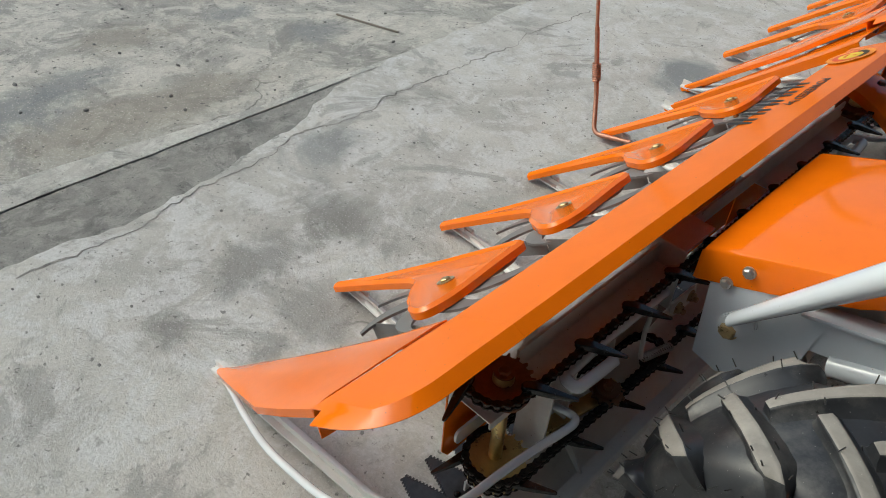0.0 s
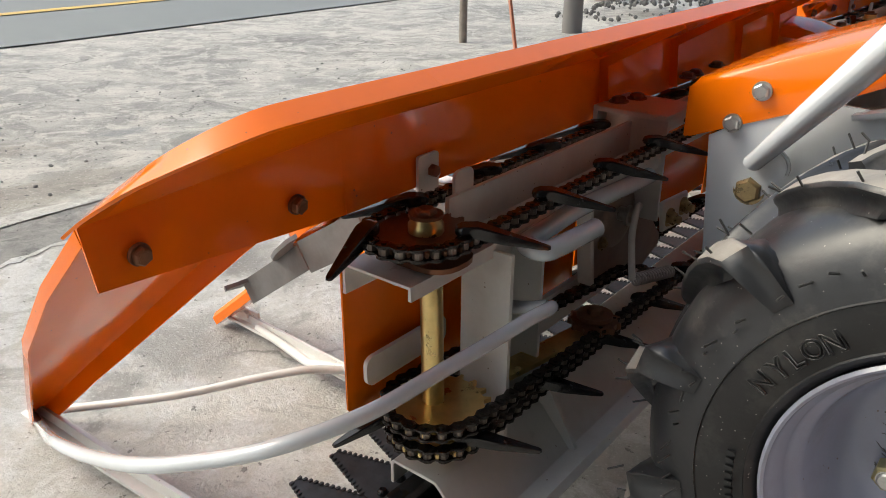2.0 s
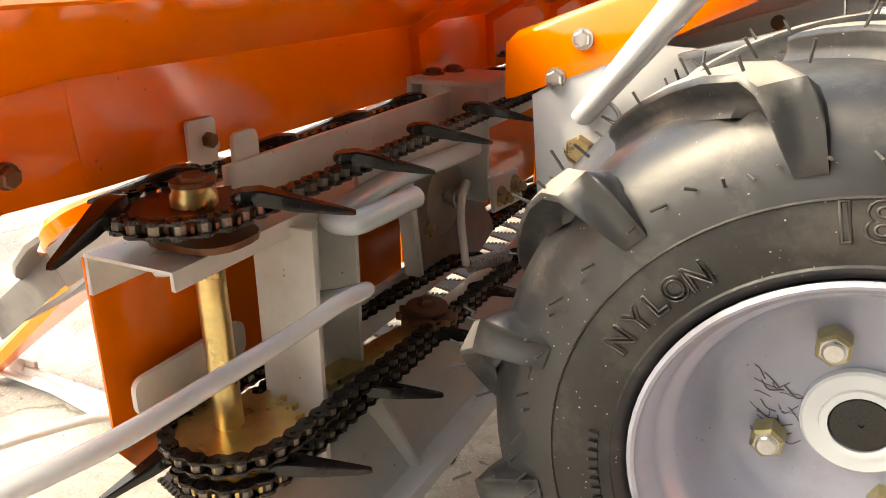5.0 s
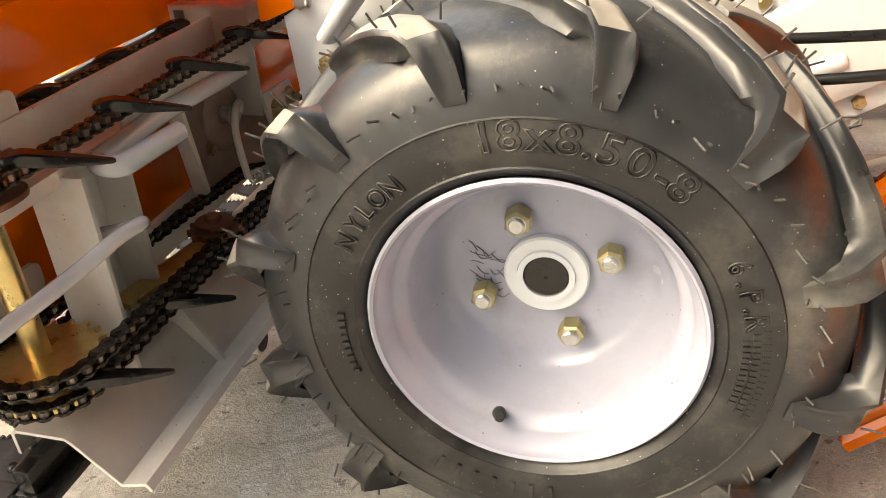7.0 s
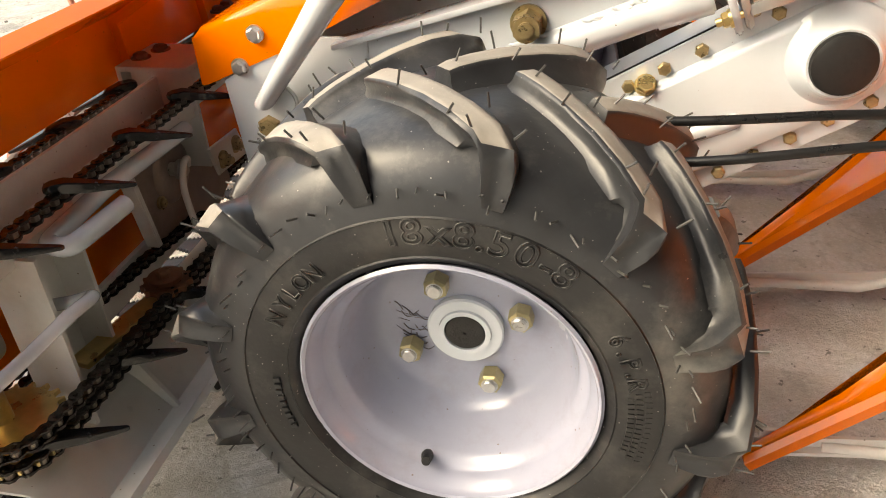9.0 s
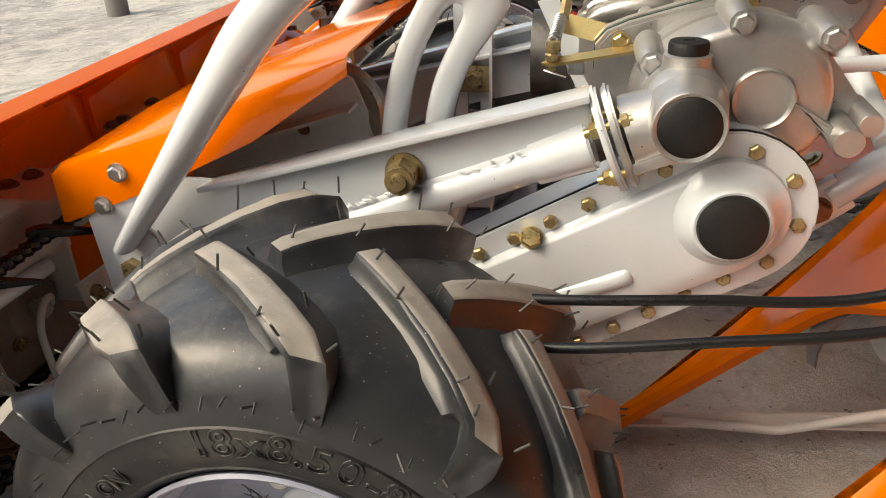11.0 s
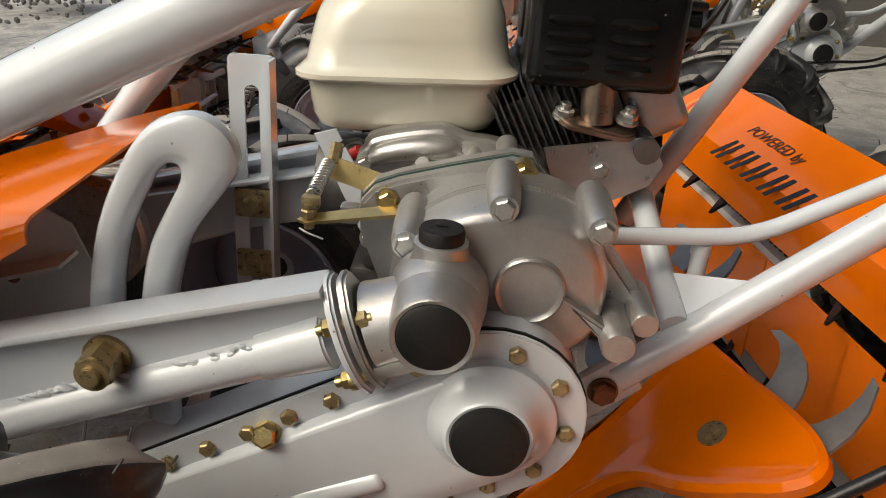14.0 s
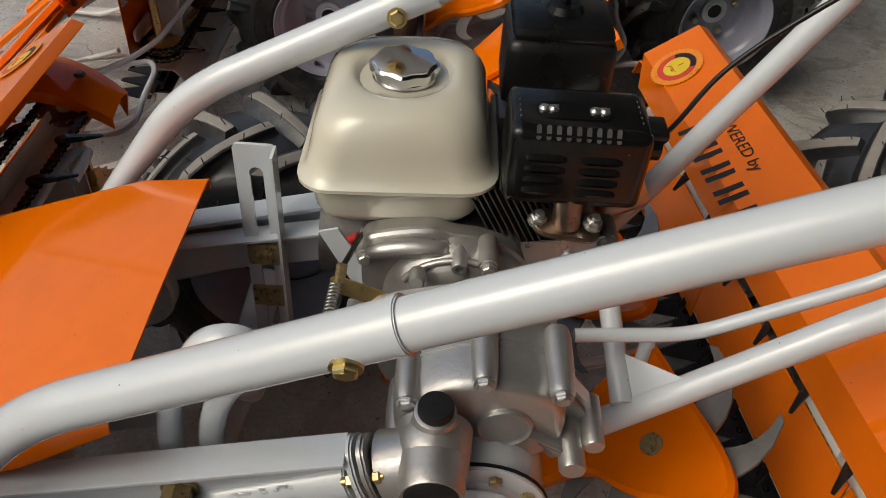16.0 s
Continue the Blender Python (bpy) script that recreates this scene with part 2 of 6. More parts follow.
def sweep(points, section, closed_section=True, caps=True, up=None):
    """Carries a section, pairs across and up, along the points."""
    pts = [Vector(a) for a in points]
    bm = bmesh.new()
    rings = []
    prev = None
    for i, p in enumerate(pts):
        d = (pts[min(i + 1, len(pts) - 1)] - pts[max(i - 1, 0)]).normalized()
        if up is not None:
            side = d.cross(Vector(up)).normalized()
        else:
            if prev is None:
                ref = Vector((0, 0, 1)) if abs(d.z) < 0.9 else Vector((0, 1, 0))
                side = d.cross(ref).normalized()
            else:
                side = (prev - d * prev.dot(d)).normalized()
        prev = side
        top = side.cross(d)
        f = section(i / (len(pts) - 1)) if callable(section) else section
        rings.append([bm.verts.new(p + side * a + top * b) for a, b in f])
    for r, s in zip(rings, rings[1:]):
        k = len(r)
        for j in range(k if closed_section else k - 1):
            bm.faces.new((r[j], r[(j + 1) % k], s[(j + 1) % k], s[j]))
    if caps and closed_section:
        bm.faces.new(rings[0][::-1])
        bm.faces.new(rings[-1])
    return bm


def ring(r, seg=12, squash=1.0):
    return [(r * math.cos(2 * math.pi * k / seg), r * squash * math.sin(2 * math.pi * k / seg)) for k in range(seg)]


def tube(points, r, seg=14):
    return sweep(points, ring(r, seg))


def slab(outline, m, thick, bevel=0.0, seg=2):
    """A plate from an outline in the plane of m, thick along its z."""
    bm = bmesh.new()
    vs = [bm.verts.new((a, b, 0)) for a, b in outline]
    f = bm.faces.new(vs)
    ex = bmesh.ops.extrude_face_region(bm, geom=[f])
    for v in ex["geom"]:
        if isinstance(v, bmesh.types.BMVert):
            v.co.z += thick
    if bevel:
        bmesh.ops.recalc_face_normals(bm, faces=bm.faces)
        bmesh.ops.bevel(bm, geom=[e for e in bm.edges if e.is_manifold and e.calc_face_angle(0) > 0.5 and abs(e.verts[0].co.z - e.verts[1].co.z) < 1e-6], offset=bevel, segments=seg, affect="EDGES")
    bm.transform(m)
    return bm


def holed(outer, inner, m, thick):
    """A plate with an opening; both outlines have as many points."""
    bm = bmesh.new()
    k = len(outer)
    lev = [[[bm.verts.new((a, b, z)) for a, b in o] for o in (outer, inner)] for z in (0, thick)]
    for j in range(k):
        i = (j + 1) % k
        (a, b), (c, d) = lev
        bm.faces.new((a[j], a[i], b[i], b[j]))
        bm.faces.new((c[j], d[j], d[i], c[i]))
        bm.faces.new((a[j], c[j], c[i], a[i]))
        bm.faces.new((b[j], b[i], d[i], d[j]))
    bm.transform(m)
    return bm


def lathe(profile, m, seg=48, closed=False):
    """Turns (radius, height) pairs round the z axis of m."""
    bm = bmesh.new()
    rings = []
    for r, h in profile:
        if r < 1e-6:
            rings.append([bm.verts.new((0, 0, h))])
        else:
            rings.append([bm.verts.new((r * math.cos(2 * math.pi * k / seg), r * math.sin(2 * math.pi * k / seg), h)) for k in range(seg)])
    pairs = list(zip(rings, rings[1:]))
    if closed:
        pairs.append((rings[-1], rings[0]))
    for a, b in pairs:
        for k in range(seg):
            i = (k + 1) % seg
            if len(a) == 1:
                bm.faces.new((a[0], b[i], b[k]))
            elif len(b) == 1:
                bm.faces.new((a[k], a[i], b[0]))
            else:
                bm.faces.new((a[k], a[i], b[i], b[k]))
    bm.transform(m)
    return bm


def rounded(w, h, r, n=5, cx=0.0, cy=0.0):
    """A rounded rectangle's outline."""
    out = []
    for sx, sy, a0 in ((1, 1, 0), (-1, 1, 90), (-1, -1, 180), (1, -1, 270)):
        for k in range(n):
            a = radians(a0 + 90 * k / (n - 1))
            out.append((cx + sx * (w / 2 - r) + r * math.cos(a), cy + sy * (h / 2 - r) + r * math.sin(a)))
    return out


def hexbolt(p, d, r=0.007, h=0.006, washer=0.0, stud=0.0, turn=0.0):
    """A hexagon head, with a washer below and a stud end if wanted."""
    bm = bmesh.new()
    bmesh.ops.create_cone(bm, cap_ends=True, segments=6, radius1=r, radius2=r * 0.97, depth=h, matrix=Matrix.Translation((0, 0, h / 2)))
    top = [e for e in bm.edges if all(v.co.z > h * 0.9 for v in e.verts)]
    bmesh.ops.bevel(bm, geom=top, offset=r * 0.16, segments=1, affect="EDGES")
    if washer:
        bm = join(bm, rod((0, 0, -0.0015), (0, 0, 0.0012), washer, 16))
    if stud:
        bm = join(bm, rod((0, 0, h * 0.8), (0, 0, h + stud), r * 0.55, 12, bevel=0.0006))
    else:
        bm = join(bm, rod((0, 0, h * 0.8), (0, 0, h * 1.06), r * 0.6, 12))
    bm.transform(align(p, d) @ pose(0, 0, 0, 0, 0, turn))
    return bm


def helix(p, q, r, wire, turns, seg=10):
    p, q = Vector(p), Vector(q)
    m = align(p, q - p)
    L = (q - p).length
    n = int(turns * seg)
    return tube([m @ Vector((r * math.cos(2 * math.pi * k / seg), r * math.sin(2 * math.pi * k / seg), L * k / n)) for k in range(n + 1)], wire, 6)


def outlined(text, size, line=0.0007):
    """The outlines of writing as thin raised lines, a bmesh."""
    c = bpy.data.curves.new("writing", "FONT")
    c.body, c.size, c.align_x, c.align_y, c.fill_mode = text, size, "CENTER", "CENTER", "NONE"
    c.resolution_u, c.bevel_depth, c.bevel_resolution, c.offset = 3, line, 0, size * 0.012
    return text_mesh(c)


def letters(text, size, depth=0.001):
    """Writing as a mesh, in Blender's own font, centred at the origin, as a bmesh."""
    c = bpy.data.curves.new("writing", "FONT")
    c.body, c.size, c.extrude, c.align_x, c.align_y = text, size, depth, "CENTER", "CENTER"
    c.resolution_u = 3
    return text_mesh(c)


def text_mesh(c):
    o = bpy.data.objects.new("writing", c)
    scene.collection.objects.link(o)
    bpy.context.view_layer.update()
    me = bpy.data.meshes.new_from_object(o.evaluated_get(bpy.context.evaluated_depsgraph_get()))
    bm = bmesh.new()
    bm.from_mesh(me)
    bpy.data.objects.remove(o)
    bpy.data.curves.remove(c)
    bpy.data.meshes.remove(me)
    return bm


MID = 0.37                      # the machine's middle plane, y


def far(bm):
    """The same on the machine's other side."""
    for v in bm.verts:
        v.co.y = 2 * MID - v.co.y
    bmesh.ops.reverse_faces(bm, faces=bm.faces)
    return bm


# ---- the reaper's own shapes; forward is -x, its left wheel's hub stands at the origin ----
def sheet(profile, y0, y1, t=0.002):
    """Folded sheet: a profile in x and z drawn along y."""
    p = [Vector((a, b)) for a, b in profile]
    off = []
    for i, q in enumerate(p):
        d0 = (q - p[i - 1]).normalized() if i else (p[1] - q).normalized()
        d1 = (p[i + 1] - q).normalized() if i < len(p) - 1 else d0
        n = Vector((-(d0 + d1).y, (d0 + d1).x)).normalized()
        off.append(q + n * t)
    bm = bmesh.new()
    k = len(p)
    lev = [[[bm.verts.new((v.x, y, v.y)) for v in line] for line in (p, off)] for y in (y0, y1)]
    for i in range(k - 1):
        for s in (0, 1):
            bm.faces.new((lev[0][s][i], lev[0][s][i + 1], lev[1][s][i + 1], lev[1][s][i]))
    for e in (0, k - 1):
        bm.faces.new((lev[0][0][e], lev[0][1][e], lev[1][1][e], lev[1][0][e]))
    for y in (0, 1):
        for i in range(k - 1):
            bm.faces.new((lev[y][0][i], lev[y][0][i + 1], lev[y][1][i + 1], lev[y][1][i]))
    return bm


def quads(grid, t=0.002):
    """A curved sheet from rows of points, given a thickness."""
    bm = bmesh.new()
    vs = [[bm.verts.new(p) for p in row] for row in grid]
    for a, b in zip(vs, vs[1:]):
        for i in range(len(a) - 1):
            bm.faces.new((a[i], a[i + 1], b[i + 1], b[i]))
    bmesh.ops.recalc_face_normals(bm, faces=bm.faces)
    bmesh.ops.solidify(bm, geom=bm.faces[:], thickness=t)
    return bm


STARS = (0.005, 0.290, 0.575, 0.858)
SLOPE = Matrix(((-0.786, 0, -0.618, -0.58), (0, 1, 0, 0), (-0.618, 0, 0.786, 0.246), (0, 0, 0, 1)))  # u down and forward, v along y, w out


def star_cover():
    """The orange cover over a star wheel: a rounded body, a notch and a long arm down to the tip."""
    top = [(0.385, 0.036), (0.28, 0.046), (0.20, 0.062), (0.10, 0.090), (0.0, 0.126), (-0.045, 0.138)]
    end = [(-0.066, 0.138), (-0.080, 0.126), (-0.088, 0.10), (-0.100, 0.05), (-0.116, 0.0), (-0.125, -0.04), (-0.124, -0.07), (-0.112, -0.092), (-0.088, -0.101), (-0.058, -0.099), (-0.02, -0.088), (0.016, -0.068), (0.040, -0.050), (0.062, -0.028), (0.074, -0.012), (0.088, 0.0), (0.11, 0.008)]
    low = [(0.20, 0.014), (0.385, 0.019)]
    end = [(v.x, v.y) for v in smooth_path([(a, b, 0) for a, b in end], 3)]
    outline = [(u * 0.60 if u < 0 else u, v) for u, v in top + end + low]
    bm = slab(outline, Matrix.Translation((0, 0, -0.005)), 0.011, 0.0)
    bmesh.ops.recalc_face_normals(bm, faces=bm.faces)
    up = [f for f in bm.faces if f.normal.z > 0.9]
    bmesh.ops.inset_region(bm, faces=up, thickness=0.006)
    for f in up:
        for v in f.verts:
            v.co.z += 0.0055
    bmesh.ops.inset_region(bm, faces=up, thickness=0.010)
    for f in up:
        for v in f.verts:
            v.co.z -= 0.0038
    return bm


def star_finger():
    """One curved grey finger of the wheel under the cover."""
    out, inn = [], []
    for i in range(9):
        s = i / 8
        r = 0.030 + 0.118 * s
        a = -0.62 * s * s
        w = (0.80 - 0.10 * s) * 0.038 / max(r, 0.034) * (1.0 - 0.72 * s ** 3)
        out.append((r * math.cos(a + w * 0.8), r * math.sin(a + w * 0.8)))
        inn.append((r * math.cos(a - w * 0.8), r * math.sin(a - w * 0.8)))
    return slab(out + inn[::-1], Matrix.Translation((0, 0, -0.011)), 0.004)


def chain_link(outer, p=0.0127):
    """One pitch of roller chain along x: a roller and two waisted side plates."""
    h = 0.0046 if outer else 0.0035
    bm = bmesh.new()
    bmesh.ops.create_cone(bm, cap_ends=False, segments=8, radius1=0.0040, radius2=0.0040, depth=0.0060)
    for f in bm.faces:
        f.material_index = 1
    for s in (1, -1):
        o = [(-0.0056, 0), (-0.0042, 0.0040), (0, 0.0056), (0.0030, 0.0046), (p / 2, 0.0034), (p - 0.0030, 0.0046), (p, 0.0056), (p + 0.0042, 0.0040), (p + 0.0056, 0)]
        o = o + [(a, -b) for a, b in o[-2:0:-1]]
        bm = join(bm, slab(o, Matrix.Translation((0, 0, s * h - 0.0007)), 0.0014))
    if outer:
        bm = join(bm, rod((0, 0, -0.0062), (0, 0, 0.0062), 0.0019, 6), rod((p, 0, -0.0062), (p, 0, 0.0062), 0.0021, 6))
    return bm


def loop_points(c0, r0, c1, r1, z, p=0.0127):
    """Places and headings of the links of a chain round two upright shafts."""
    c0, c1 = Vector(c0), Vector(c1)
    d = (c1 - c0).normalized()
    n = Vector((-d.y, d.x))
    a = math.asin((r0 - r1) / (c1 - c0).length)
    path = []
    base = math.atan2(n.y, n.x)
    for i in range(33):
        t = base - a + (math.pi + 2 * a) * i / 32
        path.append(c0 + r0 * Vector((math.cos(t), math.sin(t))))
    for i in range(33):
        t = base + math.pi + a + (math.pi - 2 * a) * i / 32
        path.append(c1 + r1 * Vector((math.cos(t), math.sin(t))))
    path.append(path[0])
    seg = [(q - w).length for w, q in zip(path, path[1:])]
    total = sum(seg)
    k = int(total / p / 2) * 2
    out, i, acc = [], 0, 0.0
    for j in range(k):
        s = total * j / k
        while acc + seg[i] < s:
            acc += seg[i]
            i += 1
        q = path[i].lerp(path[i + 1], (s - acc) / seg[i])
        out.append(q)
    res = []
    for j, q in enumerate(out):
        w = out[(j + 1) % k]
        res.append((Vector((q.x, q.y, z)), math.atan2(w.y - q.y, w.x - q.x), j % 2))
    return res


def finger():
    """A black pressed carrier finger: a cap over the chain, then a straight arm that tapers to a point."""
    grid = []
    for s, w, zc, dip in ((0.0, 0.0035, 0.0085, 0.003), (0.03, 0.0075, 0.0105, 0.006), (0.10, 0.0098, 0.0115, 0.008), (0.24, 0.0102, 0.0115, 0.009), (0.36, 0.0094, 0.0090, 0.009), (0.52, 0.0080, 0.0050, 0.008), (0.70, 0.0062, 0.0008, 0.006), (0.86, 0.0046, -0.0030, 0.0045), (0.97, 0.0034, -0.0056, 0.003), (1.0, 0.0018, -0.0064, 0.002)):
        x, y, w = -0.014 + 0.070 * s, 0.003 * s, w * 0.72
        grid.append([(x, y - w, zc - dip), (x, y - w * 0.97, zc - 0.0012), (x, y - w * 0.8, zc), (x, y + w * 0.8, zc), (x, y + w * 0.97, zc - 0.0012), (x, y + w, zc - dip)])
    return quads(grid, 0.002)


def sprocket(r, teeth, z0, z1, hub=0.016):
    o = []
    for k in range(teeth):
        for da, q in ((0, 0.90), (0.30, 0.92), (0.42, 1.06), (0.58, 1.06), (0.70, 0.92)):
            a = 2 * math.pi * (k + da) / teeth
            o.append((q * r * math.cos(a), q * r * math.sin(a)))
    return slab(o, Matrix.Translation((0, 0, z0)), z1 - z0)


# ---- wheel ----
OFFSET = 0.0115                 # the tyre's middle stands that far inside the rim's disc


def tyre_mesh(side):
    """The tyre's carcass; y is the axle, its outer side looks to -y for side 1."""
    prof = [(0.109, -0.070), (0.1130, -0.082), (0.1150, -0.0900), (0.1205, -0.0948), (0.1220, -0.0965), (0.1232, -0.0958), (0.132, -0.0990), (0.144, -0.1005), (0.1540, -0.0998), (0.1548, -0.1010), (0.1556, -0.0995), (0.166, -0.0980), (0.178, -0.0945), (0.189, -0.0885), (0.1975, -0.078), (0.2030, -0.061), (0.2058, -0.038), (0.2070, -0.018), (0.2073, 0.0)]
    prof = prof + [(r, -y) for r, y in prof[-2::-1]]
    return moved(lathe([(r, -y) for r, y in prof], pose(0, 0, 0, 90), 96), pose(0, OFFSET, 0))


def lug(sign, a0):
    """One curved bar of the tread, from the scooped shoulder end over to the middle; its crown is dusty."""
    st = [(0.4, 0.168, -0.097, 0.169, -0.0990, 0.0066), (0.2, 0.174, -0.0945, 0.178, -0.1008, 0.0078), (0.0, 0.182, -0.091, 0.190, -0.1022, 0.0092), (-0.4, 0.190, -0.085, 0.2000, -0.1015, 0.0104), (-1.2, 0.196, -0.078, 0.2085, -0.0980, 0.0112), (-3.6, 0.200, -0.066, 0.2160, -0.090, 0.0114), (-8.5, 0.203, -0.053, 0.2192, -0.072, 0.0110), (-14.0, 0.2045, -0.036, 0.2204, -0.051, 0.0104), (-19.5, 0.2055, -0.021, 0.2208, -0.031, 0.0100), (-24.5, 0.206, -0.006, 0.2208, -0.013, 0.0098), (-28.0, 0.206, 0.004, 0.2204, 0.000, 0.0096), (-29.6, 0.206, 0.012, 0.2190, 0.006, 0.0086)]
    bm = bmesh.new()
    rows = []
    for i, (da, rb, yb, rt, yt, w) in enumerate(st):
        row = []
        nxt, prv = st[min(i + 1, len(st) - 1)], st[max(i - 1, 0)]
        tx = radians(nxt[0] - prv[0]) * 0.22
        ty = nxt[4] - prv[4]
        L = math.hypot(tx, ty) or 1
        across = (ty / L, -tx / L)
        if i < 5:
            across = (1.0, 0.0)
        fil = 2.2 if i > 4 else 1.45
        dip = (0.0, 0.0030, 0.0042, 0.0036, 0.0)[i] if i < 5 else 0.0
        mix = lambda f: (rb + (rt - rb) * f, yb + (yt - yb) * f)
        sec = [(rb - 0.003, yb, -fil), (*mix(0.12), -fil * 0.74), (*mix(0.45), -1.18), (rt - 0.0030, yt, -1.06), (rt, yt, -0.88), (rt, yt + dip, -0.45), (rt, yt + dip, 0.45), (rt, yt, 0.88), (rt - 0.0030, yt, 1.06), (*mix(0.45), 1.18), (*mix(0.12), fil * 0.74), (rb - 0.003, yb, fil)]
        for r, y, k in sec:
            ww = w * k
            a = radians(a0 + da) + across[0] * ww / max(r, 0.1)
            row.append(bm.verts.new((r * math.sin(a), sign * (y + across[1] * ww) + OFFSET, r * math.cos(a))))
        rows.append(row)
    for i, (a, b) in enumerate(zip(rows, rows[1:])):
        for j in range(11):
            f = bm.faces.new((a[j], a[j + 1], b[j + 1], b[j]))
            if 3 < j < 7 and i > 3:
                f.material_index = 1
    bm.faces.new(rows[0])
    bm.faces.new(rows[-1])
    bmesh.ops.recalc_face_normals(bm, faces=bm.faces)
    return bm


def bar_angle(k):
    """Where a tread bar's shoulder end stands round the tyre, in degrees; the standing weight spreads the lower ones."""
    a = 13.0 + 30 * k
    return a - 2.0 * math.sin(radians(a - 13.0))


def flatten(bm, drop=0.215):
    """The tyre's foot, pressed flat on the floor."""
    for v in bm.verts:
        if v.co.z < -drop + 0.001:
            v.co.z = -drop + 0.001
    return bm


def wheel(root, m, inward):
    """A tyre on a dished white rim with four nuts; m carries the hub's middle, inward 1 when its dish opens to -y."""
    w = new("wheel")
    w.parent = root
    w.matrix_basis = m
    w["label"] = "ribbed farm tyre on a dished white rim"
    rnd = random.Random(5)
    body = tyre_mesh(1)
    bars = [lug(1, bar_angle(k)) for k in range(12)] + [lug(-1, bar_angle(k + 0.5)) for k in range(12)]
    for f in body.faces:
        c = f.calc_center_median()
        if math.hypot(c.x, c.z) > 0.1552:
            f.material_index = 1
    part("tyre", flatten(body), RUBBER, w, "black rubber tyre, dusty, with fine vent hairs").data.materials.append(TREADRUBBER)
    for b in bars:
        bar = part("tread_bar", flatten(b), TREADRUBBER, w)
        bar.data.materials.append(DUSTYRUBBER)
        bar.data.set_sharp_from_angle(angle=radians(62))
    hairs = []
    for k in range(24):
        s = 1 if k % 2 == 0 else -1
        a0 = bar_angle(k / 2)
        for da, r, y in ((-3.2, 0.173, -0.0975), (3.2, 0.173, -0.0975), (0.4, 0.1685, -0.098), (-4.6, 0.213, -0.093), (1.8, 0.213, -0.093), (-9.5, 0.217, -0.080), (-5.0, 0.218, -0.066), (-21, 0.2195, -0.036), (-17, 0.2195, -0.019), (-28, 0.2195, -0.004), (13.5, 0.1735, -0.0968), (8.5, 0.1735, -0.0968), (18.5, 0.1700, -0.0978), (-9, 0.1720, -0.0972)):
            if rnd.random() < 0.10:
                continue
            a = radians(a0 + da + rnd.uniform(-1.0, 1.0))
            p = Vector((r * math.sin(a), s * y + OFFSET, r * math.cos(a)))
            side = 1.0 if r < 0.2 else 0.25
            d = Vector((math.sin(a) * (1.2 - side), -s * side, math.cos(a) * (1.2 - side)))
            d += Vector((rnd.uniform(-0.5, 0.5), 0, rnd.uniform(-0.5, 0.5)))
            if p.z > -0.19:
                hairs.append(rod(p, p + d.normalized() * rnd.uniform(0.008, 0.0135), 0.00085, 5))
    h = part("vent_hair", join(*hairs), HAIR, w)
    h["kind"] = "stuff"
    # raised writing on the outer side wall
    for text, angles, r, size in (("18x8.50-8", (-11.4, -5.6, 1.4, 8, 12.5, 17.5, 24.6, 30.5, 35.6), 0.1433, 0.0265), ("NYLON", (-61.9, -55.4, -50.2, -44.6, -39.2), 0.1363, 0.0185), ("6.P.R", (60.1, 64.6, 68.8, 72.8, 76.5), 0.1381, 0.0185)):
        for ch, mid in zip(text, angles):
            bm = outlined(ch, size, 0.0008)
            bm.transform(Matrix.Rotation(radians(mid), 4, "Y") @ Matrix.Translation((0, OFFSET - 0.1002, r)) @ pose(0, 0, 0, 90) @ Matrix.Diagonal((1.12 if len(text) > 6 else 0.95, 1, 1, 1)))
            part("raised_letter", bm, RUBBER, w, "raised moulded lettering", smooth=False)
    for mid, n, r, h, step in ((94, 15, 0.1445, 0.0022, 1.9), (94, 14, 0.1385, 0.0022, 1.9), (94, 12, 0.1325, 0.0022, 1.9), (-166, 7, 0.139, 0.0080, 6.0), (-97, 9, 0.131, 0.0026, 2.6)):
        for i in range(n):
            a = radians(mid + (i - n / 2) * step)
            part("raised_mark", moved(box(-0.0016, 0.0016, OFFSET - 0.1008, OFFSET - 0.0985, r - h, r + h), Matrix.Rotation(a, 4, "Y")), RUBBER, w, smooth=False)
    arrow = slab([(-0.020, -0.0012), (0.010, -0.0012), (0.010, -0.0050), (0.022, 0.0), (0.010, 0.0050), (0.010, 0.0012), (-0.020, 0.0012)], Matrix.Translation((0, OFFSET - 0.0992, 0)) @ pose(0, 0, 0, 90), 0.0012)
    part("raised_arrow", moved(arrow, Matrix.Rotation(radians(138), 4, "Y") @ Matrix.Translation((0, 0, 0.138)) @ pose(0, 0, 0, 0, 180, 0)), RUBBER, w, smooth=False)
    # rim: a deep dish
    prof = [(0.1155, -0.0880), (0.1165, -0.0920), (0.1142, -0.0942), (0.1122, -0.0925), (0.1105, -0.0850), (0.1065, -0.0800), (0.1055, -0.0700), (0.1030, -0.0650), (0.0990, -0.0620), (0.0960, -0.0540), (0.0945, -0.0400), (0.0910, -0.0300), (0.0875, -0.0160), (0.081, -0.0050), (0.074, 0.0005), (0.05, 0.0015), (0.028, 0.0015), (0.028, 0.006), (0.076, 0.006), (0.092, -0.006), (0.098, -0.035), (0.103, -0.058), (0.110, -0.078), (0.1135, -0.086)]
    rim = part("rim", lathe([(r * 0.982, -y * 0.875) for r, y in prof], pose(0, 0, 0, 90), 72, closed=True), RIMWHITE, w, "glossy lilac-white painted dished rim")
    back = [(0.096, 0.0), (0.100, 0.03), (0.106, 0.07), (0.1155, 0.088), (0.1125, 0.0915), (0.102, 0.072), (0.095, 0.03), (0.090, 0.0)]
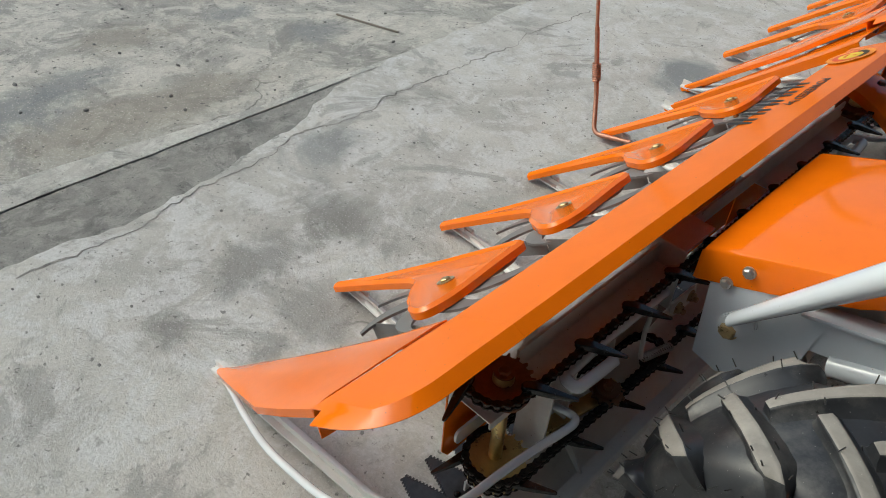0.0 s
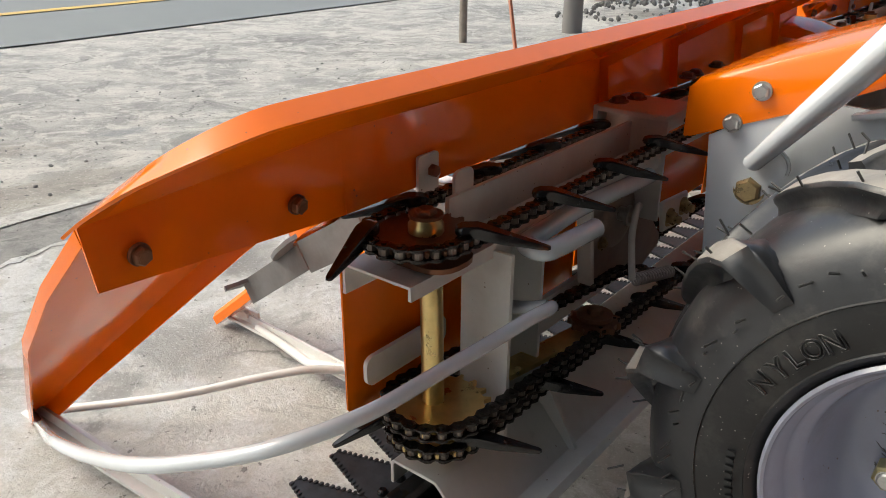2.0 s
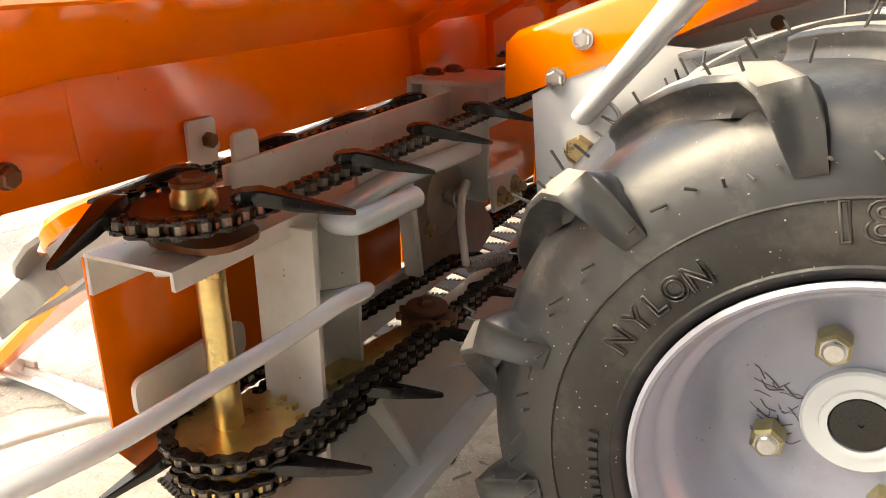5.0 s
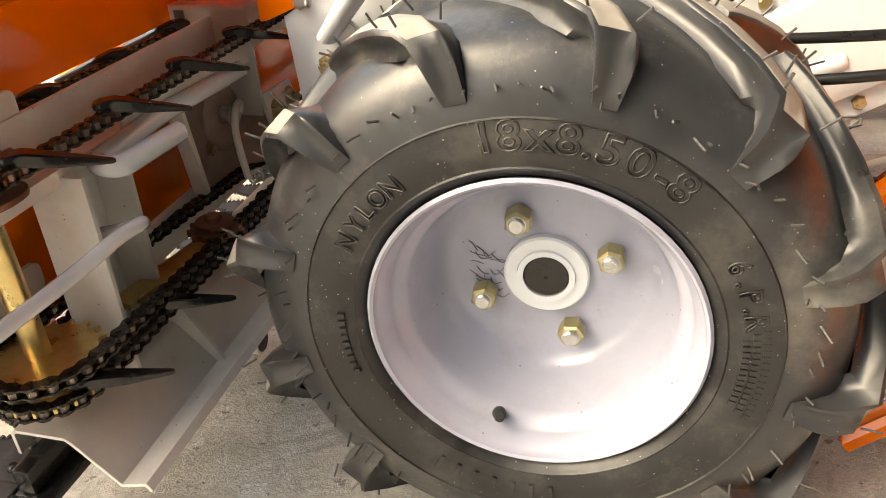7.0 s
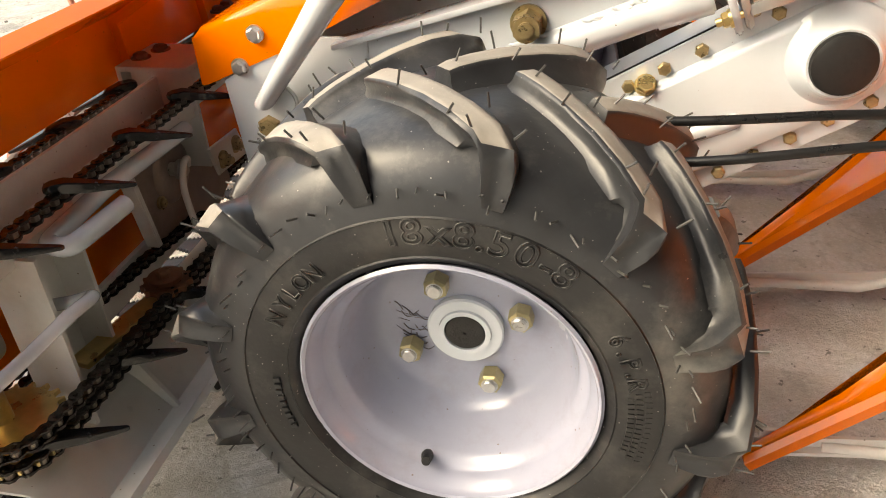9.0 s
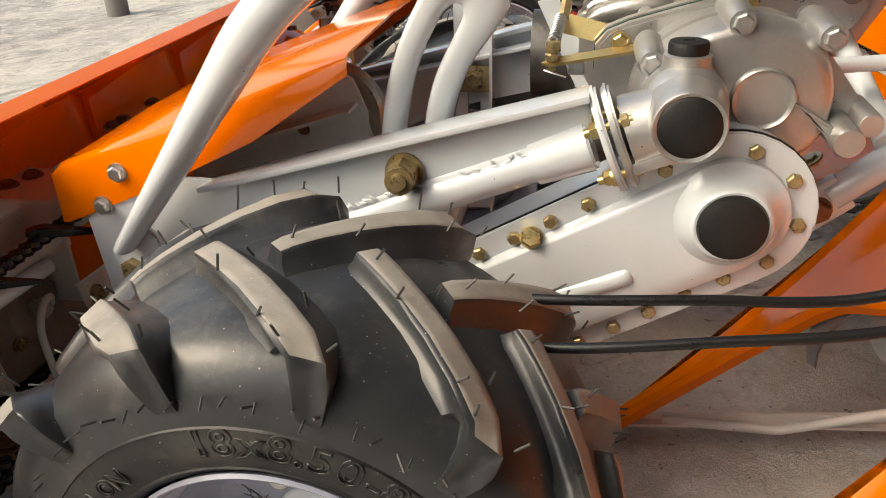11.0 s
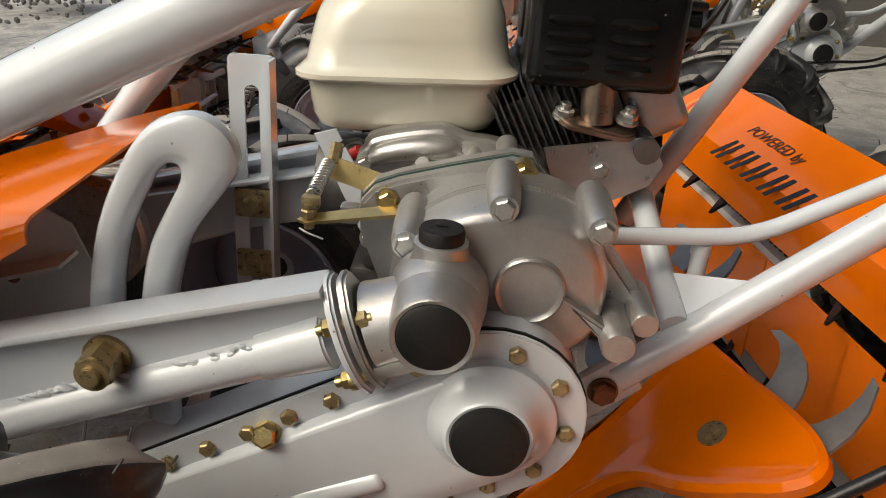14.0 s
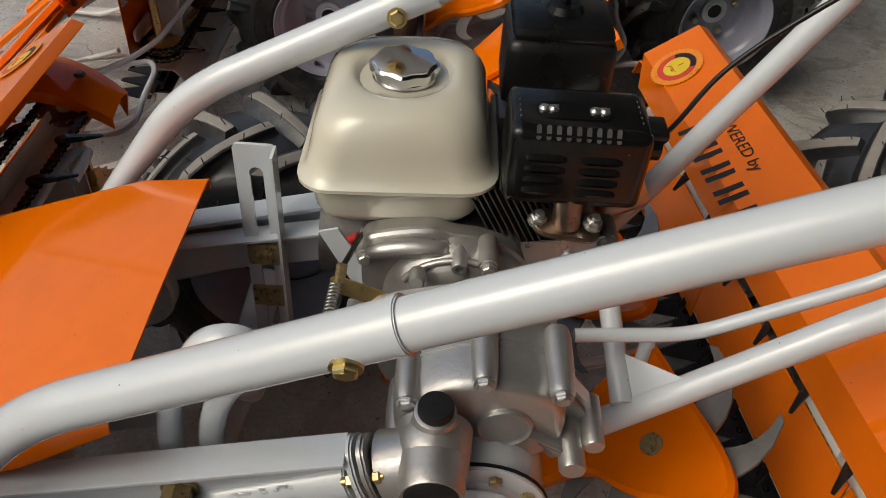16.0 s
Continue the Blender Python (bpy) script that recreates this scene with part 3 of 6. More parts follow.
    part("rim_barrel", lathe([(r * 0.982, -y * 1.12) for r, y in back], pose(0, 0, 0, 90), 56, closed=True), RIMWHITE, w)
    part("hub_plate", lathe([(0.0172, 0.002), (0.0172, 0.008), (0.019, 0.0085), (0.0215, 0.0085), (0.022, 0.006), (0.0305, 0.006), (0.032, 0.0045), (0.032, -0.001), (0.0172, -0.001)], pose(0, 0, 0, 90), 48, closed=True), WHITE, w, "white painted hub flange")
    part("axle_end", lathe([(0, 0.0062), (0.0012, 0.0062), (0.0016, 0.0074), (0.0160, 0.0074), (0.0170, 0.006), (0.0170, 0.0), (0, 0.0)], pose(0, 0, 0, 90), 40), BLACKSTEEL, w)
    for k in range(4):
        a = radians(-24 + 90 * k)
        p = (0.0508 * math.sin(a), -0.002, 0.0508 * math.cos(a))
        nut = part("wheel_nut", hexbolt(p, (0, -1, 0), 0.0104, 0.0145, 0, 0, turn=17 * k), NUT, w, "yellow zinc-plated wheel nut")
        part("stud_end", lathe([(0, 0.0175), (0.0050, 0.0175), (0.0062, 0.0165), (0.0062, 0.015), (0.0070, 0.0149), (0.0072, 0.0140), (0, 0.0140)], align(p, (0, -1, 0)), 20), STEELBOLT, nut, "grey stud end")
    rs = random.Random(8)
    for k in range(26):
        p0 = Vector((-0.058 + 0.006 * (k % 4) + rs.uniform(-0.003, 0.003), 0.0006, 0.018 - 0.0018 * k + rs.uniform(-0.003, 0.003)))
        pts = [p0, p0 + Vector((rs.uniform(0.002, 0.007), 0, rs.uniform(-0.007, 0.001))), p0 + Vector((rs.uniform(0.006, 0.013), 0, rs.uniform(-0.011, 0.002)))]
        part("scuff", tube(smooth_path(pts, 3), rs.uniform(0.0002, 0.0005), 5), SCUFF, rim)
    a = radians(196)
    v = Vector((0.103 * math.sin(a), -0.050, 0.103 * math.cos(a)))
    inw = Vector((-math.sin(a), -1.4, -math.cos(a))).normalized()
    part("valve", join(rod(v, v + inw * 0.016, 0.006, 14, 0.0045), rod(v + inw * 0.012, v + inw * 0.027, 0.0045, 14, 0.0038, 0.0008)), CAPRUBBER, w, "black rubber tyre valve with cap")
    return w


# ---- the reaper ----
def reaper():
    root = new("reaper")

    def add(name, bm, material, parent=None, label="", smooth=True):
        return part(name, bm, material, parent or root, label, smooth)

    wheel(root, pose(0, 0, 0.215), 1)
    wheel(root, pose(0, 2 * MID, 0.215, 0, 0, 180), -1)

    # -- top skirt of the cutter head --
    prof = [(-0.3258, 0.4485), (-0.3290, 0.4500), (-0.3435, 0.4560), (-0.426, 0.403), (-0.421, 0.338)]
    add("top_skirt", sheet(prof, -0.1528, 0.955), ORANGE, None, "glossy orange folded sheet-metal skirt")
    fold = [(-0.3435, -0.153, 0.456), (-0.344, -0.220, 0.456), (-0.344, -0.262, 0.4558), (-0.3465, -0.287, 0.4540), (-0.356, -0.310, 0.4460), (-0.373, -0.328, 0.4330), (-0.399, -0.339, 0.4140), (-0.430, -0.344, 0.3920)]
    curve = smooth_path(fold, 4)
    end = []
    for i, p in enumerate(curve):
        q, r = curve[max(i - 1, 0)], curve[min(i + 1, len(curve) - 1)]
        n = Vector((q.y - r.y, r.x - q.x, 0)).normalized()
        s = (-0.153 - p.y) / 0.191
        c = i / (len(curve) - 1)
        y = -0.153 - 0.1915 * max(s, c ** 1.5) if s < 1 else -0.3445
        end.append([p + n * 0.0177 + Vector((0, 0, -0.0075)), p + n * 0.0145 + Vector((0, 0, -0.006)), p, (-0.426 - 0.020 * s, y, 0.403 - 0.022 * s), (-0.421 - 0.0115 * s, y, 0.338 + 0.004 * s)])
    add("skirt_end", quads(end, 0.002), ORANGE, None, "orange skirt end that tapers down to the outside")
    outer = [(-0.4465, -0.345, 0.3785), (-0.505, -0.347, 0.325), (-0.576, -0.340, 0.256), (-0.648, -0.318, 0.192), (-0.72, -0.296, 0.128), (-0.79, -0.274, 0.066), (-0.861, -0.251, 0.005)]
    inner = [(-0.440, -0.150, 0.386), (-0.50, -0.172, 0.328), (-0.58, -0.193, 0.256), (-0.66, -0.211, 0.184), (-0.74, -0.226, 0.114), (-0.81, -0.238, 0.050), (-0.860, -0.244, 0.008)]

    def divider(flip):
        rows = []
        for a, b in zip(outer, inner):
            a, b = Vector(a), Vector(b)
            n = Vector((0.55, 0, -0.8)) * 0.011
            row = [a + n, a, a.lerp(b, 0.12) + Vector((0, 0, 0.0035)), a.lerp(b, 0.5) + Vector((0, 0, 0.004)), a.lerp(b, 0.90) + Vector((0, 0, 0.0035)), b, b + n * 1.9]
            rows.append(row)
        bm = quads(rows, 0.0018)
        if flip:
            for v in bm.verts:
                v.co.y = 0.890 - v.co.y
        return bm

    for flip in (0, 1):
        add("side_divider", divider(flip), ORANGE, None, "pointed orange side divider plate, its tip on the floor")
    for x, y, z in ((-0.4285, -0.317, 0.3590), (-0.4205, -0.199, 0.3590)):
        add("skirt_bolt", hexbolt((x, y, z), (1, 0, -0.12), 0.0065, 0.006, 0.0075), RUSTBOLT, None, "browned hexagon bolt")
    add("clip", join(box(-0.4315, -0.428, -0.062, -0.036, 0.330, 0.357, 0.003), rod((-0.43, -0.046, 0.344), (-0.417, -0.046, 0.344), 0.0035, 10), box(-0.432, -0.405, -0.037, -0.018, 0.330, 0.333, 0.001), box(-0.407, -0.404, -0.037, -0.018, 0.296, 0.333, 0.001)), GREYPAINT, None, "small grey steel clip")
    for y in (0.245, 0.43, 0.66, 0.83):
        add("stiffener", slab([(-0.332, 0.441), (-0.336, 0.4475), (-0.424, 0.400), (-0.4195, 0.342), (-0.409, 0.342), (-0.413, 0.394)], Matrix.Translation((0, y, 0)) @ pose(0, 0, 0, 90), 0.003), ORANGE)

    # -- written and printed marks on the skirt: plain blocks for the maker's mark --
    top = Matrix(((-0.8414, 0, -0.5405, -0.3435), (0, 1, 0, 0), (-0.5405, 0, 0.8414, 0.4560), (0, 0, 0, 1)))   # u down the slope, v along y, w out
    read = Matrix(((0, 0.8886, -0.4587, 0), (-1, 0, 0, 0), (0, 0.4587, 0.8886, 0), (0, 0, 0, 1)))     # reading direction, letter top, out

    def on_top(u, v, w=0.0012):
        return Matrix.Translation(top @ Vector((u, v, w))) @ read
    for k in range(5):
        for e in (-0.009, 0.009):
            add("printed_bar", slab(rounded(0.0095, 0.048, 0.001), on_top(0.092, 0.712 - 0.048 * k + e), 0.0004), BLACKINK, None, "bold black printed bar", smooth=False)
    line = letters("POWERED by", 0.0245, 0.0002)
    line.transform(on_top(0.050, 0.660))
    add("printed_text", line, BLACKINK, None, "black printed words", smooth=False)
    burst = [((0.041 + 0.0025 * (k % 2)) * math.cos(math.pi * k / 36), (0.041 + 0.0025 * (k % 2)) * math.sin(math.pi * k / 36)) for k in range(72)]
    seal = add("sticker", moved(slab(burst, Matrix.Translation((0, 0, 0.0024)), 0.0003), top @ Matrix.Translation((0.066, 0.875, 0))), PALEORANGE, None, "round warranty sticker in yellow, red and black", smooth=False)
    part("sticker_ring", moved(lathe([(0.022, 0.0028), (0.032, 0.0028), (0.032, 0.0031), (0.022, 0.0031)], Matrix.Identity(4), 40, True), top @ Matrix.Translation((0.066, 0.875, 0))), REDINK, seal, "red ring")
    part("sticker_disc", moved(lathe([(0, 0.0030), (0.0215, 0.0030), (0.0215, 0.0032), (0, 0.0032)], Matrix.Identity(4), 40), top @ Matrix.Translation((0.066, 0.875, 0))), YELLOWINK, seal, "yellow disc")
    blk = [moved(box(-0.003, 0.003, 0.0225, 0.0315, 0.003, 0.0034), pose(0, 0, 0, 0, 0, 20 + 13 * k)) for k in range(9)]
    part("sticker_mark", moved(join(*blk), top @ Matrix.Translation((0.066, 0.875, 0))), BLACKINK, seal, smooth=False)
    for txt, size, du in (("1", 0.019, -0.008), ("year", 0.013, 0.007)):
        w = letters(txt, size, 0.0002)
        w.transform(on_top(0.066 + du, 0.875, 0.0034))
        part("sticker_text", w, REDINK, seal, smooth=False)

    # -- star wheels, covers and their runners --
    for y in STARS:
        m = Matrix.Translation((0, y, 0)) @ SLOPE
        cov = add("star_cover", moved(star_cover(), m), ORANGE, None, "pressed orange cover with a long arm to the floor")
        part("cover_bolt", moved(join(hexbolt((0, 0, 0.008), (0, 0, 1), 0.009, 0.005, 0.0145), rod((0, 0, -0.03), (0, 0, 0.008), 0.006, 10)), m), BOLT, cov, "zinc bolt and washer")
        sw = add("star_wheel", moved(lathe([(0, -0.012), (0.034, -0.012), (0.034, -0.004), (0, -0.004)], Matrix.Identity(4), 24), m), STARGREY, None, "dark grey curved star wheel")
        for k in range(7):
            part("star_finger", moved(star_finger(), m @ Matrix.Rotation(2 * math.pi * k / 7 + 0.35, 4, "Z")), STARGREY, sw)
        ty = y + 0.045
        add("star_runner", join(sweep([(-0.875, ty, 0.012), (-0.80, ty - 0.004, 0.014), (-0.55, ty - 0.03, 0.030), (-0.40, ty - 0.04, 0.085)], [(0.011, -0.002), (0.011, 0.002), (0.002, 0.002), (0.002, 0.013), (-0.002, 0.013), (-0.002, 0.002), (-0.011, 0.002), (-0.011, -0.002)]), box(-0.868, -0.815, ty - 0.002, ty + 0.002, 0.010, 0.034), rod((-0.838, ty - 0.008, 0.026), (-0.838, ty + 0.008, 0.026), 0.007, 6)), GREYPAINT, None, "white-grey runner under the cover's tip")
        add("runner_brace", tube([(-0.81, ty - 0.006, 0.016), (-0.68, ty - 0.03, 0.020), (-0.50, ty - 0.075, 0.10)], 0.006, 10), GREYPAINT)
        add("shoe_plate", moved(box(-0.062, 0.050, -0.001, 0.001, -0.013, 0.013), Matrix.Translation((-0.575, y - 0.105, 0.222)) @ pose(0, 0, 0, 0, -36, 0)), STARGREY, None, "grey steel guide strip")
        add("guide_plate", moved(box(-0.022, 0.070, -0.001, 0.001, -0.016, 0.016), Matrix.Translation((-0.510, y - 0.1085, 0.266)) @ pose(0, 0, 0, 0, -32, 0)), STARGREY, None, "worn grey steel guide plate")

    # -- guards round the outer end --
    for flip in (0, 1):
        def o(points):
            return [(x, (0.890 - y) if flip else y, z) for x, y, z in points]
        add("guard_rod", tube(smooth_path(o([(-0.846, -0.250, 0.014), (-0.79, -0.264, 0.036), (-0.70, -0.294, 0.086), (-0.60, -0.323, 0.140), (-0.522, -0.333, 0.172), (-0.431, -0.338, 0.213), (-0.368, -0.318, 0.238), (-0.331, -0.296, 0.254), (-0.308, -0.250, 0.261), (-0.302, -0.190, 0.262), (-0.295, -0.135, 0.265), (-0.286, -0.098, 0.272), (-0.285, -0.072, 0.270), (-0.296, -0.058, 0.262), (-0.320, -0.055, 0.252), (-0.358, -0.058, 0.244)])), 0.0056, 12), WHITE, None, "white painted bent guard rod")
        ra = o([(-0.862, -0.245, 0.016), (-0.70, -0.236, 0.012), (-0.50, -0.224, 0.016), (-0.40, -0.214, 0.055), (-0.36, -0.205, 0.095)])
        add("runner_bar", sweep(ra, [(0.013, -0.003), (0.013, 0.001), (0.002, 0.002), (0.002, 0.016), (-0.002, 0.016), (-0.002, 0.002), (-0.013, 0.001), (-0.013, -0.003)], up=(0, 0, 1)), GREYPAINT, None, "white-grey angle iron runner")
        add("cross_rod", tube(smooth_path(o([(-0.835, -0.232, 0.018), (-0.72, -0.145, 0.042), (-0.645, -0.067, 0.060), (-0.60, -0.018, 0.062), (-0.52, 0.05, 0.045)])), 0.005, 10), GREYPAINT)

    # -- cutter bar --
    add("cutter_beam", sheet([(-0.371, 0.114), (-0.371, 0.133), (-0.369, 0.135), (-0.328, 0.135), (-0.323, 0.131), (-0.291, 0.096), (-0.270, 0.101), (-0.267, 0.096)], -0.160, 0.93, 0.003), GREYPAINT, None, "pale grey channel beam of the cutter head")
    stub = add("pipe_stub", rod((-0.350, 0.084, 0.048), (-0.300, 0.084, 0.048), 0.014, 20), GREYPAINT, None, "short pale pipe under the beam")
    # stub is solid; a black disc paints the shade inside its mouth
    part("pipe_mouth", rod((-0.3005, 0.084, 0.048), (-0.2995, 0.084, 0.048), 0.011, 20), BLACKSTEEL, stub)
    add("knife_rail", box(-0.372, -0.332, -0.185, 0.93, 0.092, 0.099, 0.0015), BLACKSTEEL, None, "black steel knife rail")
    add("knife_rail_edge", box(-0.360, -0.346, -0.183, 0.93, 0.100, 0.122, 0.002), BLACKSTEEL)
    for k in range(25):
        y = -0.200 + 0.047 * k
        o = [(-0.365, y - 0.023), (-0.365, y + 0.023), (-0.392, y + 0.023), (-0.449, y + 0.004), (-0.449, y - 0.004), (-0.392, y - 0.023)]
        sec = slab(o, Matrix.Translation((0, 0, 0.0985)), 0.0025)
        teeth = []
        for i in range(12):
            s = i / 11
            for sg in (1, -1):
                p0 = Vector((-0.393 - 0.055 * s, y + sg * (0.0225 - 0.0180 * s), 0.101))
                teeth.append(box(p0.x - 0.0012, p0.x + 0.0012, p0.y - 0.002, p0.y + 0.002, 0.0995, 0.1022))
        blade = add("knife_section", join(sec, *teeth), KNIFE, None, "serrated knife section", smooth=False)
        for dy in (-0.011, 0.011):
            part("rivet", lathe([(0, 0.0045), (0.003, 0.004), (0.005, 0.0015), (0.005, 0)], Matrix.Translation((-0.380, y + dy, 0.101)), 10), BLACKSTEEL, blade)

    # -- upright frame between cutter beam and upper chain --
    for flip in (0, 1):
        def Y(y0, y1):
            return (0.760 - y1, 0.760 - y0) if flip else (y0, y1)
        def fy(y):
            return 0.760 - y if flip else y
        a, b = Y(-0.078, -0.008)
        t = 0.004
        chan = [(-0.366, a), (-0.366, b), (-0.330, b), (-0.330, b - t), (-0.362, b - t), (-0.362, a + t), (-0.318, a + t), (-0.318, a)]
        add("post", slab(chan, Matrix.Translation((0, 0, 0.136)), 0.170), GREYPAINT, None, "pale grey folded upright")
        add("post_foot", slab([(-0.362, 0.132), (-0.362, 0.160), (-0.319, 0.160), (-0.283, 0.100), (-0.292, 0.098), (-0.326, 0.134)], Matrix.Translation((0, b, 0)) @ pose(0, 0, 0, 90), 0.004), GREYPAINT, None, "pale grey foot of the upright, welded to the beam")
        a, b = Y(-0.176, 0.235)
        add("upper_rail", sheet([(-0.400, 0.286), (-0.400, 0.309), (-0.338, 0.309), (-0.338, 0.300)], a, b, 0.003), GREYPAINT, None, "pale grey bracket under the upper chain")
        add("post_bolt", hexbolt((-0.361, fy(-0.068), 0.245), (1, 0, 0), 0.0085, 0.007), RUSTBOLT)
        add("side_plate", slab([(fy(-0.172), 0.306), (fy(-0.172), 0.176), (fy(-0.160), 0.158), (fy(0.187), 0.158), (fy(0.187), 0.306)], Matrix.Translation((-0.410, 0, 0)) @ Matrix(((0, 0, 1, 0), (1, 0, 0, 0), (0, 1, 0, 0), (0, 0, 0, 1))), 0.002), ORANGE, None, "orange sheet behind the sprocket shaft")
        a, b = Y(0.190, 0.382)
        add("side_plate", slab([(a, 0.306), (a, 0.175), (b, 0.175), (b, 0.306)], Matrix.Translation((-0.410, 0, 0)) @ Matrix(((0, 0, 1, 0), (1, 0, 0, 0), (0, 1, 0, 0), (0, 0, 0, 1))), 0.002), ORANGE)
        add("bracket_strip", slab(rounded(0.10, 0.026, 0.008, cx=fy(-0.115), cy=0.213), Matrix.Translation((-0.396, 0, 0)) @ Matrix(((0, 0, 1, 0), (1, 0, 0, 0), (0, 1, 0, 0), (0, 0, 0, 1))), 0.004), GREYPAINT)
        # sprocket shaft
        sy = fy(-0.130)
        add("shaft", join(rod((-0.352, sy, 0.120), (-0.356, sy, 0.336), 0.0090, 24), lathe([(0, 0.0), (0.0135, 0.0), (0.0135, 0.006), (0.0120, 0.008), (0.0120, 0.013), (0, 0.013)], Matrix.Translation((-0.360, sy, 0.333)), 24)), ZINC, None, "yellow zinc-plated upright shaft")
        add("shaft_bolt", hexbolt((-0.360, sy, 0.346), (0, 0, 1), 0.0085, 0.005, 0.0130), RUSTBOLT)
        for rr, tt, z in ((0.040, 20, 0.330), (0.042, 20, 0.186), (0.038, 18, 0.164)):
            add("sprocket", moved(sprocket(rr, tt, -0.002, 0.002), Matrix.Translation((-0.364 if z > 0.3 else -0.350, sy, z))), ZINC if z < 0.3 else RUSTBOLT, None, "flat chain sprocket")
        add("bearing_plate", slab(rounded(0.062, 0.05, 0.02), Matrix.Translation((-0.356, sy, 0.3125)), 0.004), RUSTBOLT)
        add("bearing_nut", hexbolt((-0.368, sy - 0.022, 0.302), (0, 0, -1), 0.007, 0.006), STEELBOLT)
        add("bearing_nut", hexbolt((-0.352, sy, 0.1605), (0, 0, -1), 0.011, 0.010), BOLT)
        add("hook_bar", tube(rounded_path([(-0.328, fy(0.185), 0.302), (-0.328, fy(0.04), 0.309), (-0.326, fy(-0.052), 0.305), (-0.302, fy(-0.056), 0.306), (-0.300, fy(-0.02), 0.305), (-0.299, fy(0.020), 0.304)], 0.016), 0.0085, 14), WHITE, None, "bent white rod hook")

    add("chain_guide", join(box(-0.374, -0.370, -0.09, 0.86, 0.312, 0.3445), moved(slab(rounded(0.024, 0.036, 0.006), Matrix.Identity(4), 0.003), Matrix.Translation((-0.3765, -0.066, 0.344)) @ pose(0, 0, 0, 90, 0, 90))), GREYPAINT, None, "long grey chain guide strip")
    add("skirt_clip", moved(slab(rounded(0.026, 0.034, 0.003), Matrix.Identity(4), 0.003), Matrix.Translation((-0.4185, -0.060, 0.348)) @ pose(0, 0, 0, 90, 0, 90)), GREYPAINT, None, "small grey clip bolted to the skirt")
    add("skirt_bolt", hexbolt((-0.4155, -0.056, 0.350), (1, 0, 0), 0.0055, 0.006), RUSTBOLT)
    add("rear_guide", box(-0.336, -0.333, 0.0, 0.80, 0.311, 0.329), GREYPAINT)
    add("mount_plate", join(box(-0.414, -0.33, 0.218, 0.30, 0.350, 0.356, 0.002), box(-0.414, -0.409, 0.218, 0.30, 0.316, 0.356), box(-0.40, -0.33, 0.222, 0.226, 0.240, 0.352)), GREYPAINT, None, "pale grey mounting plate")
    for dy in (0, 0.028):
        add("mount_bolt", hexbolt((-0.400 + dy * 0.3, 0.248 + dy, 0.356), (0, 0, 1), 0.008, 0.006, 0.011), RUSTBOLT)
    for dy in (0.20, 0.225, 0.30):
        add("mount_bolt", hexbolt((-0.405, 0.25 + dy, 0.352), (0, 0, 1), 0.008, 0.006, 0.011), RUSTBOLT)
    # gear plate with hooked lever and spring
    yz = Matrix(((0, 0, 1, 0), (1, 0, 0, 0), (0, 1, 0, 0), (0, 0, 0, 1)))
    add("lever_plate", join(slab([(0.105, 0.288), (0.119, 0.200), (0.245, 0.158), (0.306, 0.180), (0.304, 0.194), (0.280, 0.218), (0.262, 0.238), (0.262, 0.252), (0.240, 0.258), (0.192, 0.272), (0.150, 0.286)], Matrix.Translation((-0.362, 0, 0)) @ yz, 0.004, 0.001), lathe([(0, 0.0035), (0.026, 0.0035), (0.034, 0.002), (0.036, 0.0), (0, 0.0)], Matrix.Translation((-0.358, 0.186, 0.252)) @ pose(0, 0, 0, 0, 90, 0), 28)), DULLSTEEL, None, "dull brown-grey steel plate with a hooked lever")
    add("plate_edge", slab([(0.098, 0.292), (0.105, 0.292), (0.121, 0.198), (0.114, 0.198)], Matrix.Translation((-0.362, 0, 0)) @ yz, 0.016, 0.001), GREYPAINT, None, "pale folded edge of the plate")
    add("hook_lever", tube(smooth_path([(-0.338, 0.188, 0.258), (-0.334, 0.184, 0.268), (-0.330, 0.170, 0.270), (-0.325, 0.155, 0.264), (-0.322, 0.146, 0.250), (-0.318, 0.142, 0.228), (-0.314, 0.140, 0.206)]), 0.0036, 10), GREYPAINT)
    add("lever_boss", join(rod((-0.358, 0.182, 0.256), (-0.336, 0.180, 0.256), 0.0075, 18, bevel=0.001), lathe([(0.0075, 0), (0.011, 0), (0.011, 0.004), (0.0075, 0.004)], Matrix.Translation((-0.345, 0.181, 0.256)) @ pose(0, 0, 0, 0, 90, 0), 20, True)), STEELBOLT)
    add("spring", helix((-0.313, 0.142, 0.205), (-0.300, 0.205, 0.196), 0.006, 0.0012, 14), STEELBOLT, None, "small coil spring")
    add("plate_bolt", hexbolt((-0.357, 0.152, 0.230), (1, 0, 0), 0.0058, 0.005, 0.0075), BOLT)
    add("bearing_bracket", slab([(0.207, 0.268), (0.277, 0.263), (0.294, 0.225), (0.219, 0.231)], Matrix.Translation((-0.324, 0, 0)) @ yz, 0.004, 0.001), GREYPAINT, None, "pale grey bracket with two bolts")
    for py, pz in ((0.231, 0.245), (0.266, 0.248)):
        add("bracket_bolt", hexbolt((-0.320, py, pz), (1, -0.15, 0), 0.0082, 0.008, 0.0105, 0.006), BOLT, None, "yellow zinc bolt end")

    # lower idler and the chain bed
    add("idler", join(moved(sprocket(0.024, 11, -0.003, 0.003), Matrix.Translation((-0.315, 0.066, 0.189))), lathe([(0, 0), (0.017, 0), (0.017, 0.004), (0, 0.004)], Matrix.Translation((-0.315, 0.066, 0.194)), 24), hexbolt((-0.315, 0.066, 0.198), (0, 0, 1), 0.008, 0.006)), RUSTBOLT, None, "browned idler sprocket with bolt")
